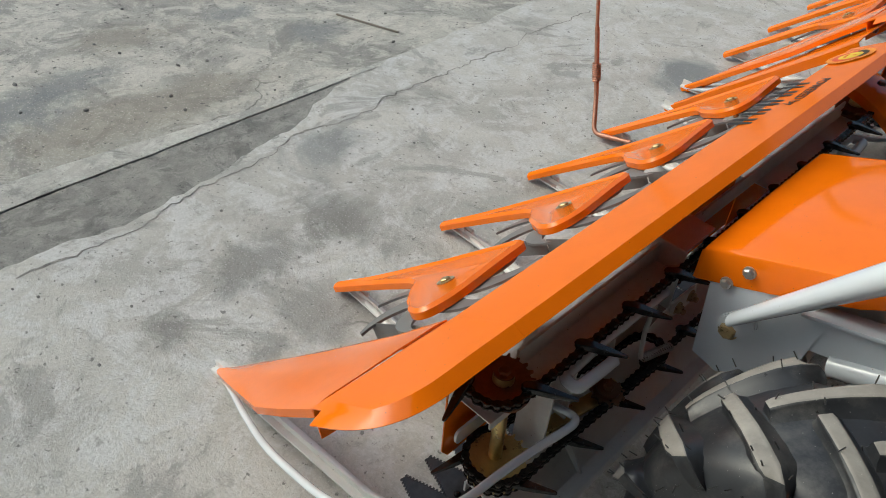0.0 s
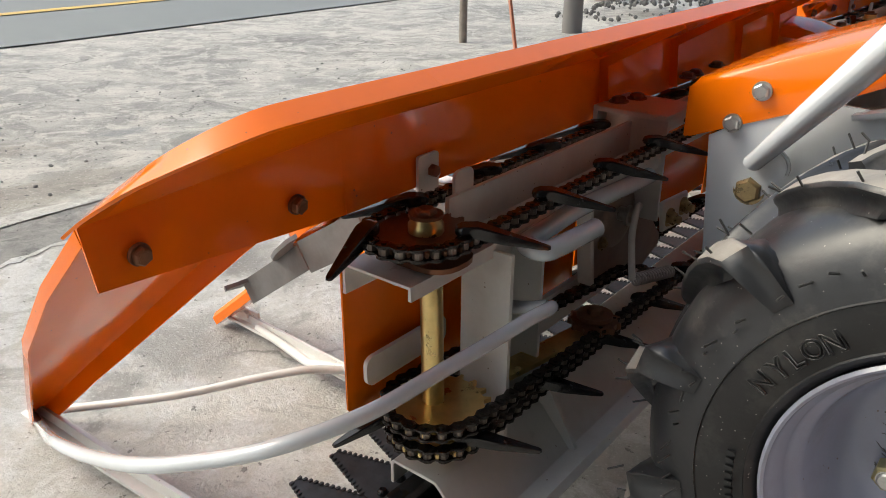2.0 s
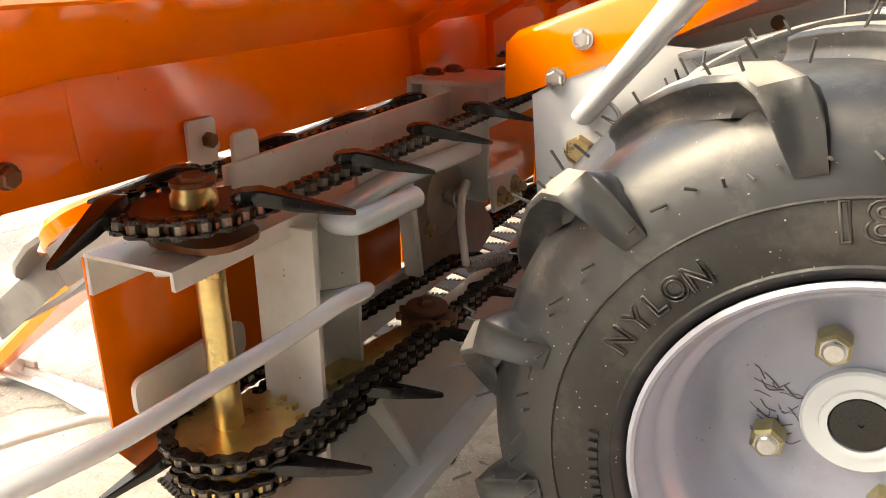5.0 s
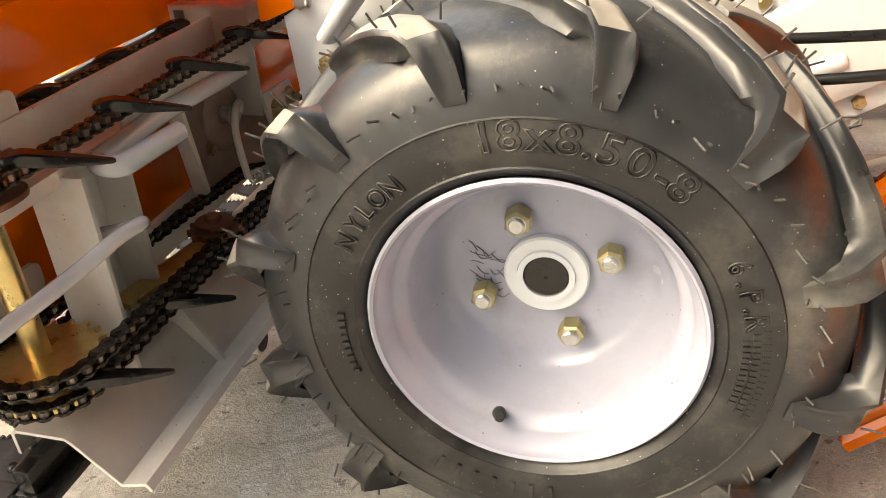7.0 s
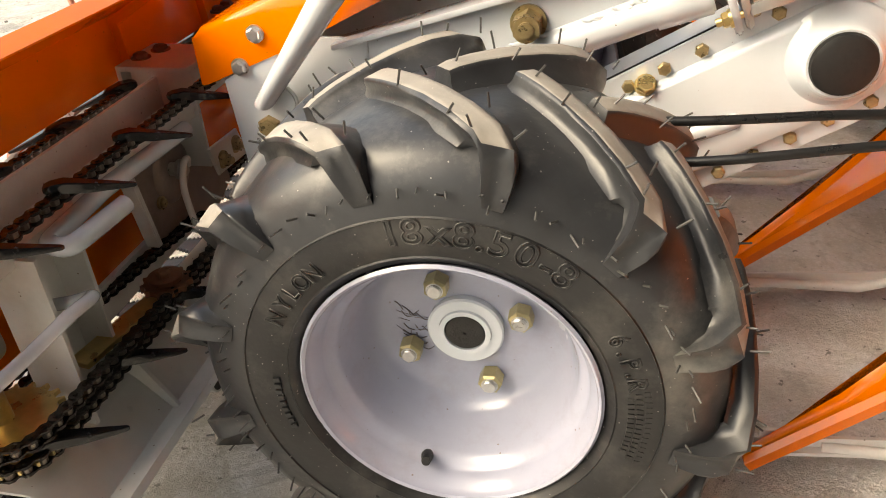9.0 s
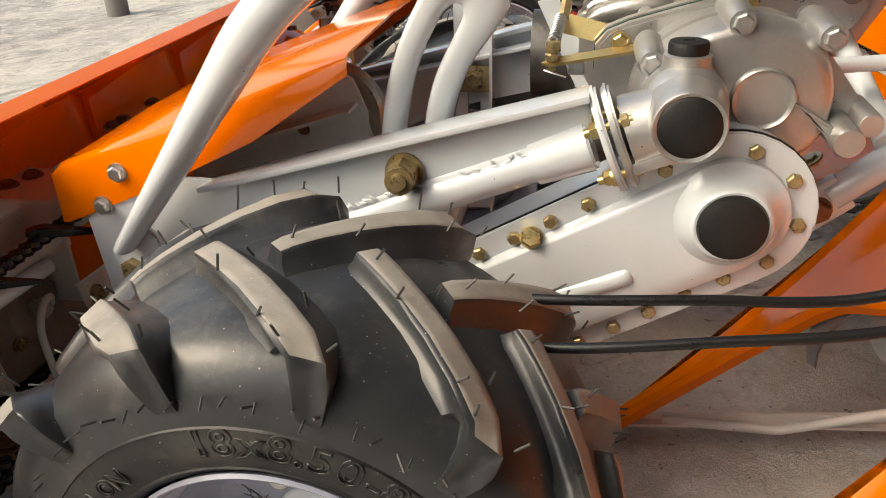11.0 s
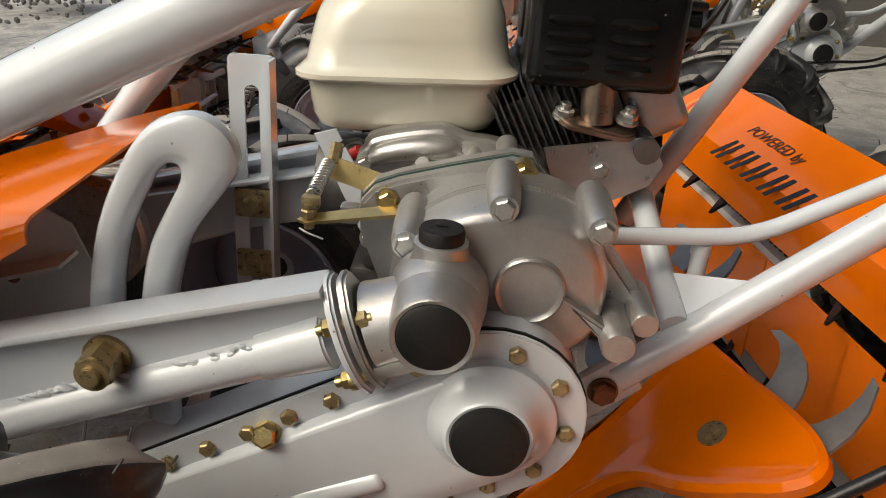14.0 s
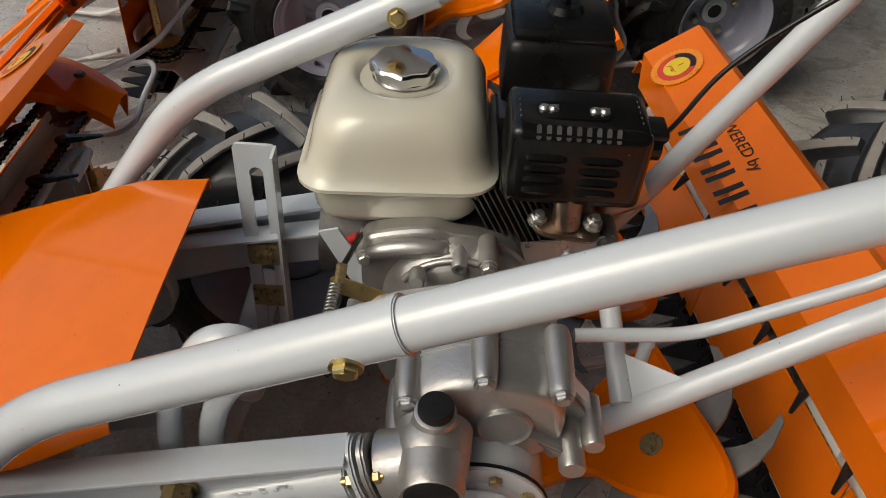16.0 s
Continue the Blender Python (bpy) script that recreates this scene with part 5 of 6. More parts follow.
    p("turret_plug", join(lathe([(0.0152, 0.0), (0.0154, 0.008), (0.0143, 0.0105), (0, 0.0110)], Matrix.Translation((0.2495, 0.222, 0.5035)), 28), box(0.2455, 0.2535, 0.2215, 0.2225, 0.5140, 0.5152)), CAPRUBBER)
    # flange pair towards the drive tube
    axis = Matrix.Translation((0.193, 0.200, 0.441)) @ Vector((0.93, 0.0, 0.36)).to_track_quat("Z", "Y").to_matrix().to_4x4()
    lobed = [(0.0225 * math.cos(a) * (1 + 0.10 * math.cos(2 * a)) , 0.0475 * math.sin(a) * (1 - 0.05 * math.cos(4 * a))) for a in [2 * math.pi * k / 40 for k in range(40)]]
    for dz, mt, k in ((-0.002, WHITE, 1.0), (0.0075, ALU, 0.96)):
        p("flange", slab([(a * k * (1.18 if abs(b) < 0.03 else 1.05), b * k) for a, b in lobed], axis @ Matrix.Translation((0, 0, dz)), 0.0065, 0.002), mt)
    back = axis.to_3x3() @ Vector((0, 0, -1))
    for q in ((0.186, 0.184, 0.455), (0.199, 0.184, 0.417), (0.186, 0.217, 0.455)):
        q = Vector(q)
        p("flange_bolt", join(hexbolt(q, back, 0.0070, 0.007, 0.0082, 0.005), rod(q, q - back * 0.026, 0.0035, 10)), ZINC)
        p("flange_nut", hexbolt(q - back * 0.0175, -back, 0.0062, 0.006), BOLT)
    # cast ears with bolts round the rim
    for x, z in ((0.225, 0.492), (0.289, 0.524), (0.356, 0.513), (0.217, 0.425)):
        p("bolt_ear", lathe([(0, 0.0), (0.0115, 0.0), (0.0128, 0.010), (0.0126, 0.040), (0.0116, 0.060), (0.0108, 0.070), (0.0094, 0.0735), (0, 0.0735)], Matrix.Translation((x, 0.312, z)) @ pose(0, 0, 0, 90), 24), ALU)
        p("ear_bolt", hexbolt((x, 0.2385, z), (0, -1, 0), 0.0082, 0.0055, 0.0098, turn=1000 * x), STEELBOLT, "zinc hexagon bolt")
    p("lower_lug", join(lathe([(0, 0), (0.0125, 0), (0.0122, 0.072), (0.0108, 0.0745), (0, 0.0745)], Matrix.Translation((0.375, 0.290, 0.438)) @ pose(0, 0, 0, 90), 24), slab([(0.335, 0.464), (0.343, 0.460), (0.376, 0.440), (0.372, 0.428)], Matrix.Translation((0, 0.262, 0)) @ side, 0.034, 0.002)), ALU)
    p("rear_lug", join(lathe([(0, 0), (0.0105, 0), (0.0100, 0.052), (0.0088, 0.054), (0, 0.054)], Matrix.Translation((0.395, 0.290, 0.446)) @ pose(0, 0, 0, 90), 24), slab([(0.350, 0.490), (0.366, 0.492), (0.398, 0.452), (0.390, 0.436), (0.350, 0.44)], Matrix.Translation((0, 0.296, 0)) @ side, 0.030, 0.006)), ALU)
    # crankcase cover: a dome with a pressed ridge, bosses and bolts
    co = [(0.158, 0.440), (0.158, 0.478), (0.165, 0.500), (0.180, 0.511), (0.234, 0.522), (0.258, 0.514), (0.287, 0.511), (0.318, 0.499), (0.343, 0.472), (0.350, 0.430), (0.33, 0.39), (0.26, 0.37), (0.19, 0.39)]
    cs = [(v.x, v.y) for v in smooth_path([(a, b, 0) for a, b in co + [co[0]]], 3)[:-1]]
    dome = bmesh.new()
    bmesh.ops.create_uvsphere(dome, u_segments=36, v_segments=18, radius=0.082)
    dome.transform(Matrix.Translation((0.268, 0.440, 0.428)) @ Matrix.Diagonal((1, 0.62, 1, 1)))
    p("crank_cover", join(slab(cs, Matrix.Translation((0, 0.462, 0)) @ side, 0.030, 0.007, 3), dome), ALU, "silver crankcase cover")
    p("cover_ridge", sweep(smooth_path([(0.172, 0.430, 0.484), (0.185, 0.427, 0.494), (0.215, 0.425, 0.502), (0.245, 0.425, 0.503), (0.252, 0.431, 0.499)], 6), lambda q: ring(0.0100 * (0.55 + 0.45 * math.sin(math.pi * q)), 16)), ALU)
    p("cover_arc", tube([(0.268 + 0.068 * math.cos(radians(a)), 0.412, 0.432 + 0.068 * math.sin(radians(a))) for a in range(15, 150, 6)], 0.0040, 10), ALU)
    for x, y, z, mt in ((0.202, 0.324, 0.490, ZINC), (0.305, 0.324, 0.520, ZINC), (0.330, 0.324, 0.482, ZINC)):
        p("cover_bolt", join(hexbolt((x, y, z), (0, -1, 0), 0.0078, 0.006, 0.0086), rod((x, y + 0.014, z), (x, y, z), 0.0102, 18)), mt)
    for x, y, z in ((0.169, 0.425, 0.483), (0.251, 0.425, 0.499), (0.295, 0.393, 0.509), (0.335, 0.410, 0.462), (0.174, 0.427, 0.409)):
        p("crank_bolt", join(rod((x, y + 0.045, z), (x, y + 0.002, z), 0.0098, 18, bevel=0.0015), hexbolt((x, y, z), (0, -1, 0.1), 0.0072, 0.006, 0.0085)), ALU)
    p("open_boss", lathe([(0.0088, 0.0), (0.0085, 0.034), (0.0075, 0.036), (0.0042, 0.036), (0.0038, 0.026), (0, 0.026)], Matrix.Translation((0.267, 0.436, 0.499)) @ pose(0, 0, 0, 90), 22), ALU)
    p("post_boss", lathe([(0.0088, 0.0), (0.0075, 0.032), (0.0062, 0.036), (0, 0.036)], Matrix.Translation((0.225, 0.400, 0.490)) @ pose(0, 0, 0, 62), 20), ALU)
    p("crankcase", join(box(0.16, 0.34, 0.45, 0.62, 0.36, 0.50, 0.02, 3), box(0.15, 0.36, 0.46, 0.60, 0.335, 0.362, 0.006), rod((0.16, 0.53, 0.43), (0.11, 0.53, 0.43), 0.05, 24)), ALUDARK, "dark cast crankcase")
    p("recoil_housing", lathe([(0, 0.0), (0.10, 0.0), (0.115, 0.01), (0.118, 0.04), (0.0, 0.05)], Matrix.Translation((0.25, 0.69, 0.45)) @ pose(0, 0, 0, 90), 36), BLACKPAINT)
    # cylinder, leaning back: fins
    cyl = Matrix.Translation((0.300, 0.520, 0.490)) @ pose(0, 0, 0, 0, 62, 0)
    fins = [box(-0.064, 0.064, -0.066, 0.062, 0.004 + 0.0064 * k, 0.0057 + 0.0064 * k, 0.0) for k in range(16)]
    for f in fins:
        p("cooling_fin", moved(f, cyl), FIN)
    p("cylinder", moved(join(box(-0.046, 0.046, -0.048, 0.048, 0.0, 0.11, 0.006), box(-0.056, 0.056, -0.066, 0.052, 0.088, 0.112, 0.003)), cyl), ALUDARK)
    p("head_cover", moved(box(-0.044, 0.046, -0.036, 0.058, 0.112, 0.168, 0.014, 4), cyl), SHEET, "grey pressed valve cover")
    # exhaust port, pipe and flange
    p("exhaust_pipe", join(rod((0.372, 0.440, 0.535), (0.368, 0.444, 0.585), 0.0145, 24), moved(slab(rounded(0.074, 0.036, 0.017), Matrix.Identity(4), 0.007, 0.002), Matrix.Translation((0.371, 0.440, 0.530)) @ pose(0, 0, 0, 12, 10, 4))), EXHAUST, "heat-tinted exhaust stub with flange")
    for dx in (-0.028, 0.028):
        p("exhaust_nut", hexbolt((0.370 + dx, 0.437, 0.540), (0.1, -0.25, 1), 0.0088, 0.008, 0.0102, 0.005), STEELBOLT)
    # side shroud and bracket
    p("shroud", moved(slab([(-0.048, 0.020), (0.046, 0.038), (0.060, 0.012), (0.050, -0.008), (0.0, -0.036), (-0.034, -0.020)], Matrix.Identity(4), 0.002), Matrix.Translation((0.376, 0.436, 0.490)) @ side), SHEET, "bluish galvanised shroud plate")
    p("shroud_bolt", hexbolt((0.381, 0.434, 0.493), (0, -1, 0), 0.0075, 0.006, 0.0095), STEELBOLT)
    p("eye_lug", join(rod((0.418, 0.425, 0.516), (0.418, 0.470, 0.516), 0.0115, 18), rod((0.418, 0.424, 0.516), (0.418, 0.426, 0.516), 0.005, 12)), ALUDARK)
    # tank
    tx, ty = 0.198, 0.548
    levels = [(0.505, 0.150, 0.165, 0.030), (0.509, 0.166, 0.180, 0.032), (0.520, 0.176, 0.190, 0.033), (0.5535, 0.186, 0.198, 0.034), (0.555, 0.202, 0.214, 0.036), (0.5575, 0.206, 0.218, 0.037), (0.5615, 0.206, 0.218, 0.037), (0.564, 0.200, 0.212, 0.036), (0.570, 0.188, 0.202, 0.036), (0.590, 0.180, 0.196, 0.038), (0.610, 0.172, 0.190, 0.042), (0.624, 0.160, 0.178, 0.045), (0.633, 0.142, 0.160, 0.045), (0.637, 0.118, 0.130, 0.042), (0.6368, 0.106, 0.114, 0.050), (0.6345, 0.099, 0.104, 0.0485), (0.6300, 0.092, 0.094, 0.0455), (0.6290, 0.06, 0.07, 0.028)]
    bm = bmesh.new()
    rings = []
    for z, wx, wy, r in levels:
        rings.append([bm.verts.new((tx + a, ty + b, z + 0.05 * a)) for a, b in rounded(wx, wy, r, 7)])
    for a, b in zip(rings, rings[1:]):
        for i in range(len(a)):
            j = (i + 1) % len(a)
            bm.faces.new((a[i], a[j], b[j], b[i]))
    bm.faces.new(rings[0][::-1])
    bm.faces.new(rings[-1])
    p("fuel_tank", bm, CREAM, "cream painted steel fuel tank")
    cap = []
    for k in range(64):
        a = 2 * math.pi * k / 64
        r = 0.0345 + 0.0018 * math.cos(8 * a)
        cap.append((r * math.cos(a), r * math.sin(a)))
    p("tank_cap", join(slab(cap, Matrix.Translation((0.198, 0.548, 0.632)), 0.016, 0.0035, 3), lathe([(0.030, 0), (0.034, 0.001), (0.033, 0.004), (0.030, 0.005)], Matrix.Translation((0.198, 0.548, 0.6305)), 40)), CHROME, "chromed scalloped tank cap")
    # muffler with slotted guard
    mx0, mx1, my0, my1, mz0, mz1 = 0.302, 0.436, 0.428, 0.512, 0.565, 0.652
    p("muffler_guard", box(mx0, mx1, my0, my1, mz0, mz1, 0.012, 3), BLACKPAINT, "black painted muffler guard with slots and louvres")
    for k in range(9):
        x = mx0 + 0.026 + 0.0092 * k
        p("guard_slot", moved(slab(rounded(0.0045, 0.014, 0.0022, 4), Matrix.Identity(4), 0.0006), Matrix.Translation((x, my0 + 0.0035, mz1 - 0.0035)) @ pose(0, 0, 0, 52, 0, 0)), ALUDARK, "open slot in the guard", smooth=False)
    for row in range(4):
        for cxx in (mx0 + 0.036, mx0 + 0.088):
            p("louvre", moved(sweep([(-0.019, 0, 0), (-0.012, 0, 0), (0.012, 0, 0), (0.019, 0, 0)], lambda s: [(0.0045 * q * (1 if 0.2 < s < 0.8 else 0.5), w) for q, w in ((-1, 0), (0, 0.0035), (1, 0.0008))]), Matrix.Translation((cxx, my0 - 0.0003, mz0 + 0.020 + 0.0125 * row)) @ pose(0, 0, 0, 90)), BLACKPAINT)
    p("guard_emboss", slab(rounded(0.074, 0.030, 0.0145, 6), Matrix.Translation(((mx0 + mx1) / 2 - 0.006, 0.464, mz1 - 0.0008)), 0.0022, 0.0012), BLACKPAINT)
    for k in range(5):
        for cxx, turn in ((mx0 + 0.0085, 62), (mx1 - 0.0085, -62)):
            p("guard_slot", moved(slab(rounded(0.0032, 0.013, 0.0015, 4), Matrix.Identity(4), 0.0006), Matrix.Translation((cxx + (0.0022 if turn < 0 else -0.0022), my0 + 0.024 + 0.0095 * k, mz1 - 0.0042)) @ pose(0, 0, 0, 0, -0.72 * turn, 0) @ pose(0, 0, 0, 0, 0, 90)), ALUDARK, smooth=False)
    for dx in (0.032, 0.041, 0.080, 0.089):
        p("guard_screw", join(lathe([(0, 0.0045), (0.003, 0.0042), (0.0052, 0.002), (0.0052, 0)], Matrix.Translation((mx0 + dx, 0.464, mz1 + 0.001)), 14), box(mx0 + dx - 0.004, mx0 + dx + 0.004, 0.4635, 0.4645, mz1 + 0.005, mz1 + 0.0062)), STEELBOLT)
    p("deflector", join(moved(lathe([(0.015, 0), (0.0165, 0.003), (0.0165, 0.016), (0.015, 0.016)], Matrix.Identity(4), 24, True), Matrix.Translation((mx1 - 0.002, 0.466, 0.622)) @ pose(0, 0, 0, 0, 90, 0)), box(mx1 + 0.001, mx1 + 0.018, 0.450, 0.484, 0.634, 0.642, 0.003)), BLACKSTEEL, "dark steel exhaust deflector")
    # air cleaner
    p("air_cleaner", join(box(0.304, 0.424, 0.590, 0.705, 0.560, 0.655, 0.016, 3), box(0.309, 0.419, 0.595, 0.700, 0.650, 0.668, 0.010, 2), rod((0.366, 0.648, 0.666), (0.366, 0.648, 0.676), 0.022, 20, 0.018), rod((0.366, 0.648, 0.674), (0.366, 0.648, 0.690), 0.006, 12)), BLACKPLASTIC, "black plastic air cleaner box")
    p("carburettor", join(box(0.30, 0.36, 0.56, 0.62, 0.53, 0.58, 0.008), rod((0.29, 0.58, 0.55), (0.42, 0.58, 0.55), 0.016, 16)), ALUDARK)
    # lever, spring and brackets beside the gearbox
    p("throttle_bracket", slab([(-0.006, 0.006), (0.000, 0.010), (0.070, -0.005), (0.070, -0.021), (0.058, -0.022), (-0.004, -0.008)], Matrix.Translation((0.147, 0.372, 0.497)) @ pose(0, 0, 0, 78, 0, -8), 0.0022), ZINC, "yellow zinc lever bracket")
    p("throttle_lever", slab([(0.0, -0.0055), (0.072, -0.0065), (0.080, 0.0), (0.072, 0.0065), (0.0, 0.0055), (-0.008, 0.0)], Matrix.Translation((0.141, 0.312, 0.472)) @ pose(0, 0, 0, 16, -10, 2), 0.003), ZINC)
    p("lever_pin", join(rod((0.142, 0.313, 0.466), (0.142, 0.313, 0.486), 0.0042, 12), hexbolt((0.142, 0.313, 0.476), (0, 0, 1), 0.0068, 0.006), moved(box(-0.007, 0.007, -0.005, 0.005, 0.0, 0.010, 0.002), Matrix.Translation((0.143, 0.316, 0.482)))), BOLT)
    p("split_pin", tube(smooth_path([(0.136, 0.306, 0.468), (0.144, 0.300, 0.467), (0.156, 0.298, 0.464)]), 0.0008, 6), STEELBOLT)
    p("lever_spring", helix((0.143, 0.322, 0.490), (0.147, 0.366, 0.503), 0.0052, 0.0010, 12), STEELBOLT, "small coil spring")
    p("cable_ferrule", rod((0.150, 0.372, 0.500), (0.152, 0.380, 0.516), 0.0055, 6), BOLT)
    p("throttle_sheath", tube(smooth_path([(0.152, 0.380, 0.512), (0.157, 0.40, 0.511), (0.163, 0.44, 0.500), (0.17, 0.49, 0.47)]), 0.003, 8), BLACKPLASTIC)
    p("front_bracket", slab([(-0.030, 0.050), (-0.010, 0.056), (0.060, -0.075), (0.030, -0.075)], Matrix.Translation((0.150, 0.440, 0.455)) @ side, 0.003), WHITE)
    p("belt_pulley", lathe([(0, 0.0), (0.058, 0.0), (0.062, 0.004), (0.050, 0.011), (0.062, 0.018), (0.058, 0.022), (0, 0.022)], Matrix.Translation((-0.12, 0.482, 0.37)) @ pose(0, 0, 0, 90), 36), STEELBOLT, "grey belt pulley")
    p("fuel_wire", rod((0.147, 0.456, 0.478), (0.160, 0.452, 0.488), 0.006, 10), REDPL)
    p("wire_clip", box(0.155, 0.172, 0.372, 0.388, 0.446, 0.462, 0.003), STEELBOLT)
    return eng


main = tagged(reaper(), "orange and white walk-behind reaper on two farm tyres", "reaper", "parked reapers")


# ---- chains ----
LINKS = [part("link", chain_link(False), OILED, main), part("link", chain_link(True), OILED, main)]
FINGER = part("finger", finger(), BLACKSTEEL, main)
for o in LINKS:
    o.data.materials.append(ROLLER)
for o in (*LINKS, FINGER):
    scene.collection.objects.unlink(o)
UPPER = loop_points((-0.364, -0.135), 0.039, (-0.364, 0.900), 0.039, 0.3315)
LOWER = loop_points((-0.350, -0.130), 0.037, (-0.350, 0.900), 0.037, 0.164)
DRIVE = loop_points((-0.350, -0.130), 0.041, (-0.325, 0.180), 0.028, 0.186)


def chain(root, name, links, spaced, single):
    """A roller chain; single: its links nearest the outer end are pieces of their own."""
    c = new(name)
    c.parent = root
    c["label"] = "oily black roller chain"
    rest = bmesh.new()
    for i, (q, a, odd) in enumerate(links):
        m = Matrix.Translation(q) @ Matrix.Rotation(a, 4, "Z")
        if single and q.y < 0.36:
            again("link", LINKS[odd], c, m)
        else:
            n0 = len(rest.verts)
            rest.from_mesh(LINKS[odd].data)
            rest.verts.ensure_lookup_table()
            bmesh.ops.transform(rest, matrix=m, verts=rest.verts[n0:])
    if len(rest.verts):
        run = part("link_run", rest, OILED, c)
        run.data.materials.append(ROLLER)
        run["kind"] = "stuff"
    for i in range(spaced[0], len(links), spaced[1]) if spaced else ():
        q, a, odd = links[i]
        again("carrier_finger", FINGER, c, Matrix.Translation(q) @ Matrix.Rotation(a + radians(spaced[2]), 4, "Z"))
    return c


# ---- ground, road and the shed ----
def concrete(name, base, dark, scale, stains=()):
    m = bpy.data.materials.new(name)
    m.use_nodes = True
    n, l = m.node_tree.nodes, m.node_tree.links
    b = n["Principled BSDF"]
    geo = n.new("ShaderNodeTexCoord")

    def noise_at(s, detail=8, rough=0.65, dist=0.0):
        t = n.new("ShaderNodeTexNoise")
        t.inputs["Scale"].default_value, t.inputs["Detail"].default_value, t.inputs["Roughness"].default_value, t.inputs["Distortion"].default_value = s, detail, rough, dist
        l.new(geo.outputs["Object"], t.inputs["Vector"])
        return t.outputs["Fac"]

    def span(v, a, b_, c=0.0, d=1.0):
        r = n.new("ShaderNodeMapRange")
        r.inputs["From Min"].default_value, r.inputs["From Max"].default_value, r.inputs["To Min"].default_value, r.inputs["To Max"].default_value = a, b_, c, d
        l.new(v, r.inputs["Value"])
        return r.outputs["Result"]

    def blend(f, a, c, mode="MIX"):
        x = n.new("ShaderNodeMix")
        x.data_type, x.blend_type = "RGBA", mode
        for key, v in (("Factor", f), ("A", a), ("B", c)):
            if isinstance(v, (tuple, float)):
                x.inputs[key].default_value = v
            else:
                l.new(v, x.inputs[key])
        return x.outputs["Result"]

    big, mid, fine = noise_at(scale, 12, 0.70, 1.0), noise_at(scale * 4, 12, 0.78, 0.6), noise_at(scale * 60, 5, 0.8)
    col = blend(span(big, 0.42, 0.60), (*base, 1), (*dark, 1))
    # pale worn crust, in flakes
    col = blend(span(mid, 0.48, 0.56, 0.0, 0.75), col, (*[min(0.68, c * 1.34) for c in base], 1))
    # damp and oily patches with sharp rims
    col = blend(span(noise_at(scale * 1.3, 12, 0.74, 1.4), 0.555, 0.60, 0.0, 0.62), col, (*[c * 0.60 for c in dark], 1))
    col = blend(span(noise_at(scale * 0.8, 12, 0.70, 2.0), 0.60, 0.63, 0.0, 0.55), col, (*[c * 0.45 for c in dark], 1))
    col = blend(span(noise_at(scale * 11, 9, 0.75, 0.9), 0.54, 0.64, 0.0, 0.5), col, (*[c * 0.70 for c in dark], 1))
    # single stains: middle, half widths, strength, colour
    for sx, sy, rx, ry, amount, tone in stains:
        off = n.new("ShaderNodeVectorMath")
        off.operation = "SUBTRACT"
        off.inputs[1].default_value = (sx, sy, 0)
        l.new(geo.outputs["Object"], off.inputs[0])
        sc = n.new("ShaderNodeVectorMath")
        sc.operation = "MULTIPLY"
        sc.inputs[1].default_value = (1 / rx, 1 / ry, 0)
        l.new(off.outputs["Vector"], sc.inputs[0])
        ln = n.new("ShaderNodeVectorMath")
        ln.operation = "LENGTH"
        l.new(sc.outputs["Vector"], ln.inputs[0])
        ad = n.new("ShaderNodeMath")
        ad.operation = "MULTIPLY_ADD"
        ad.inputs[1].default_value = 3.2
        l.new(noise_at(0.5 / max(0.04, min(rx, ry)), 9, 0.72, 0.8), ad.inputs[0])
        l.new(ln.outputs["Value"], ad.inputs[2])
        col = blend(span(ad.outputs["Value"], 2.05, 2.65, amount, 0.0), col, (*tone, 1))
    # sand grain and pits
    col = blend(span(fine, 0.40, 0.60, 0.0, 0.35), col, (*[c * 0.55 for c in base], 1))
    col = blend(span(noise_at(scale * 110, 2, 0.5), 0.60, 0.70, 0.0, 0.5), col, (*[min(0.7, c * 1.5) for c in base], 1))
    pits = noise_at(scale * 30, 4, 0.6)
    col = blend(span(pits, 0.645, 0.675, 0.0, 0.75), col, (*[c * 0.28 for c in dark], 1))
    # hair cracks
    warp = n.new("ShaderNodeTexNoise")
    warp.inputs["Scale"].default_value, warp.inputs["Detail"].default_value = scale * 3, 8
    l.new(geo.outputs["Object"], warp.inputs["Vector"])
    add = n.new("ShaderNodeVectorMath")
    add.operation = "MULTIPLY_ADD"
    add.inputs[1].default_value = (0.35, 0.35, 0.0)
    l.new(warp.outputs["Color"], add.inputs[0])
    l.new(geo.outputs["Object"], add.inputs[2])
    vor = n.new("ShaderNodeTexVoronoi")
    vor.feature = "DISTANCE_TO_EDGE"
    vor.inputs["Scale"].default_value = scale * 0.45
    l.new(add.outputs["Vector"], vor.inputs["Vector"])
    gate = span(noise_at(scale * 0.7, 3), 0.50, 0.60)
    line = n.new("ShaderNodeMath")
    line.operation = "MULTIPLY"
    l.new(span(vor.outputs["Distance"], 0.0, 0.006, 0.75, 0.0), line.inputs[0])
    l.new(gate, line.inputs[1])
    col = blend(line.outputs["Value"], col, (*[c * 0.25 for c in dark], 1))
    l.new(col, b.inputs["Base Color"])
    l.new(span(mid, 0.3, 0.7, 0.55, 0.85), b.inputs["Roughness"])
    hs = n.new("ShaderNodeMath")
    hs.operation = "ADD"
    l.new(mid, hs.inputs[0])
    l.new(fine, hs.inputs[1])
    bp = n.new("ShaderNodeBump")
    bp.inputs["Strength"].default_value, bp.inputs["Distance"].default_value = 0.8, 0.008
    l.new(hs.outputs["Value"], bp.inputs["Height"])
    l.new(bp.outputs["Normal"], b.inputs["Normal"])
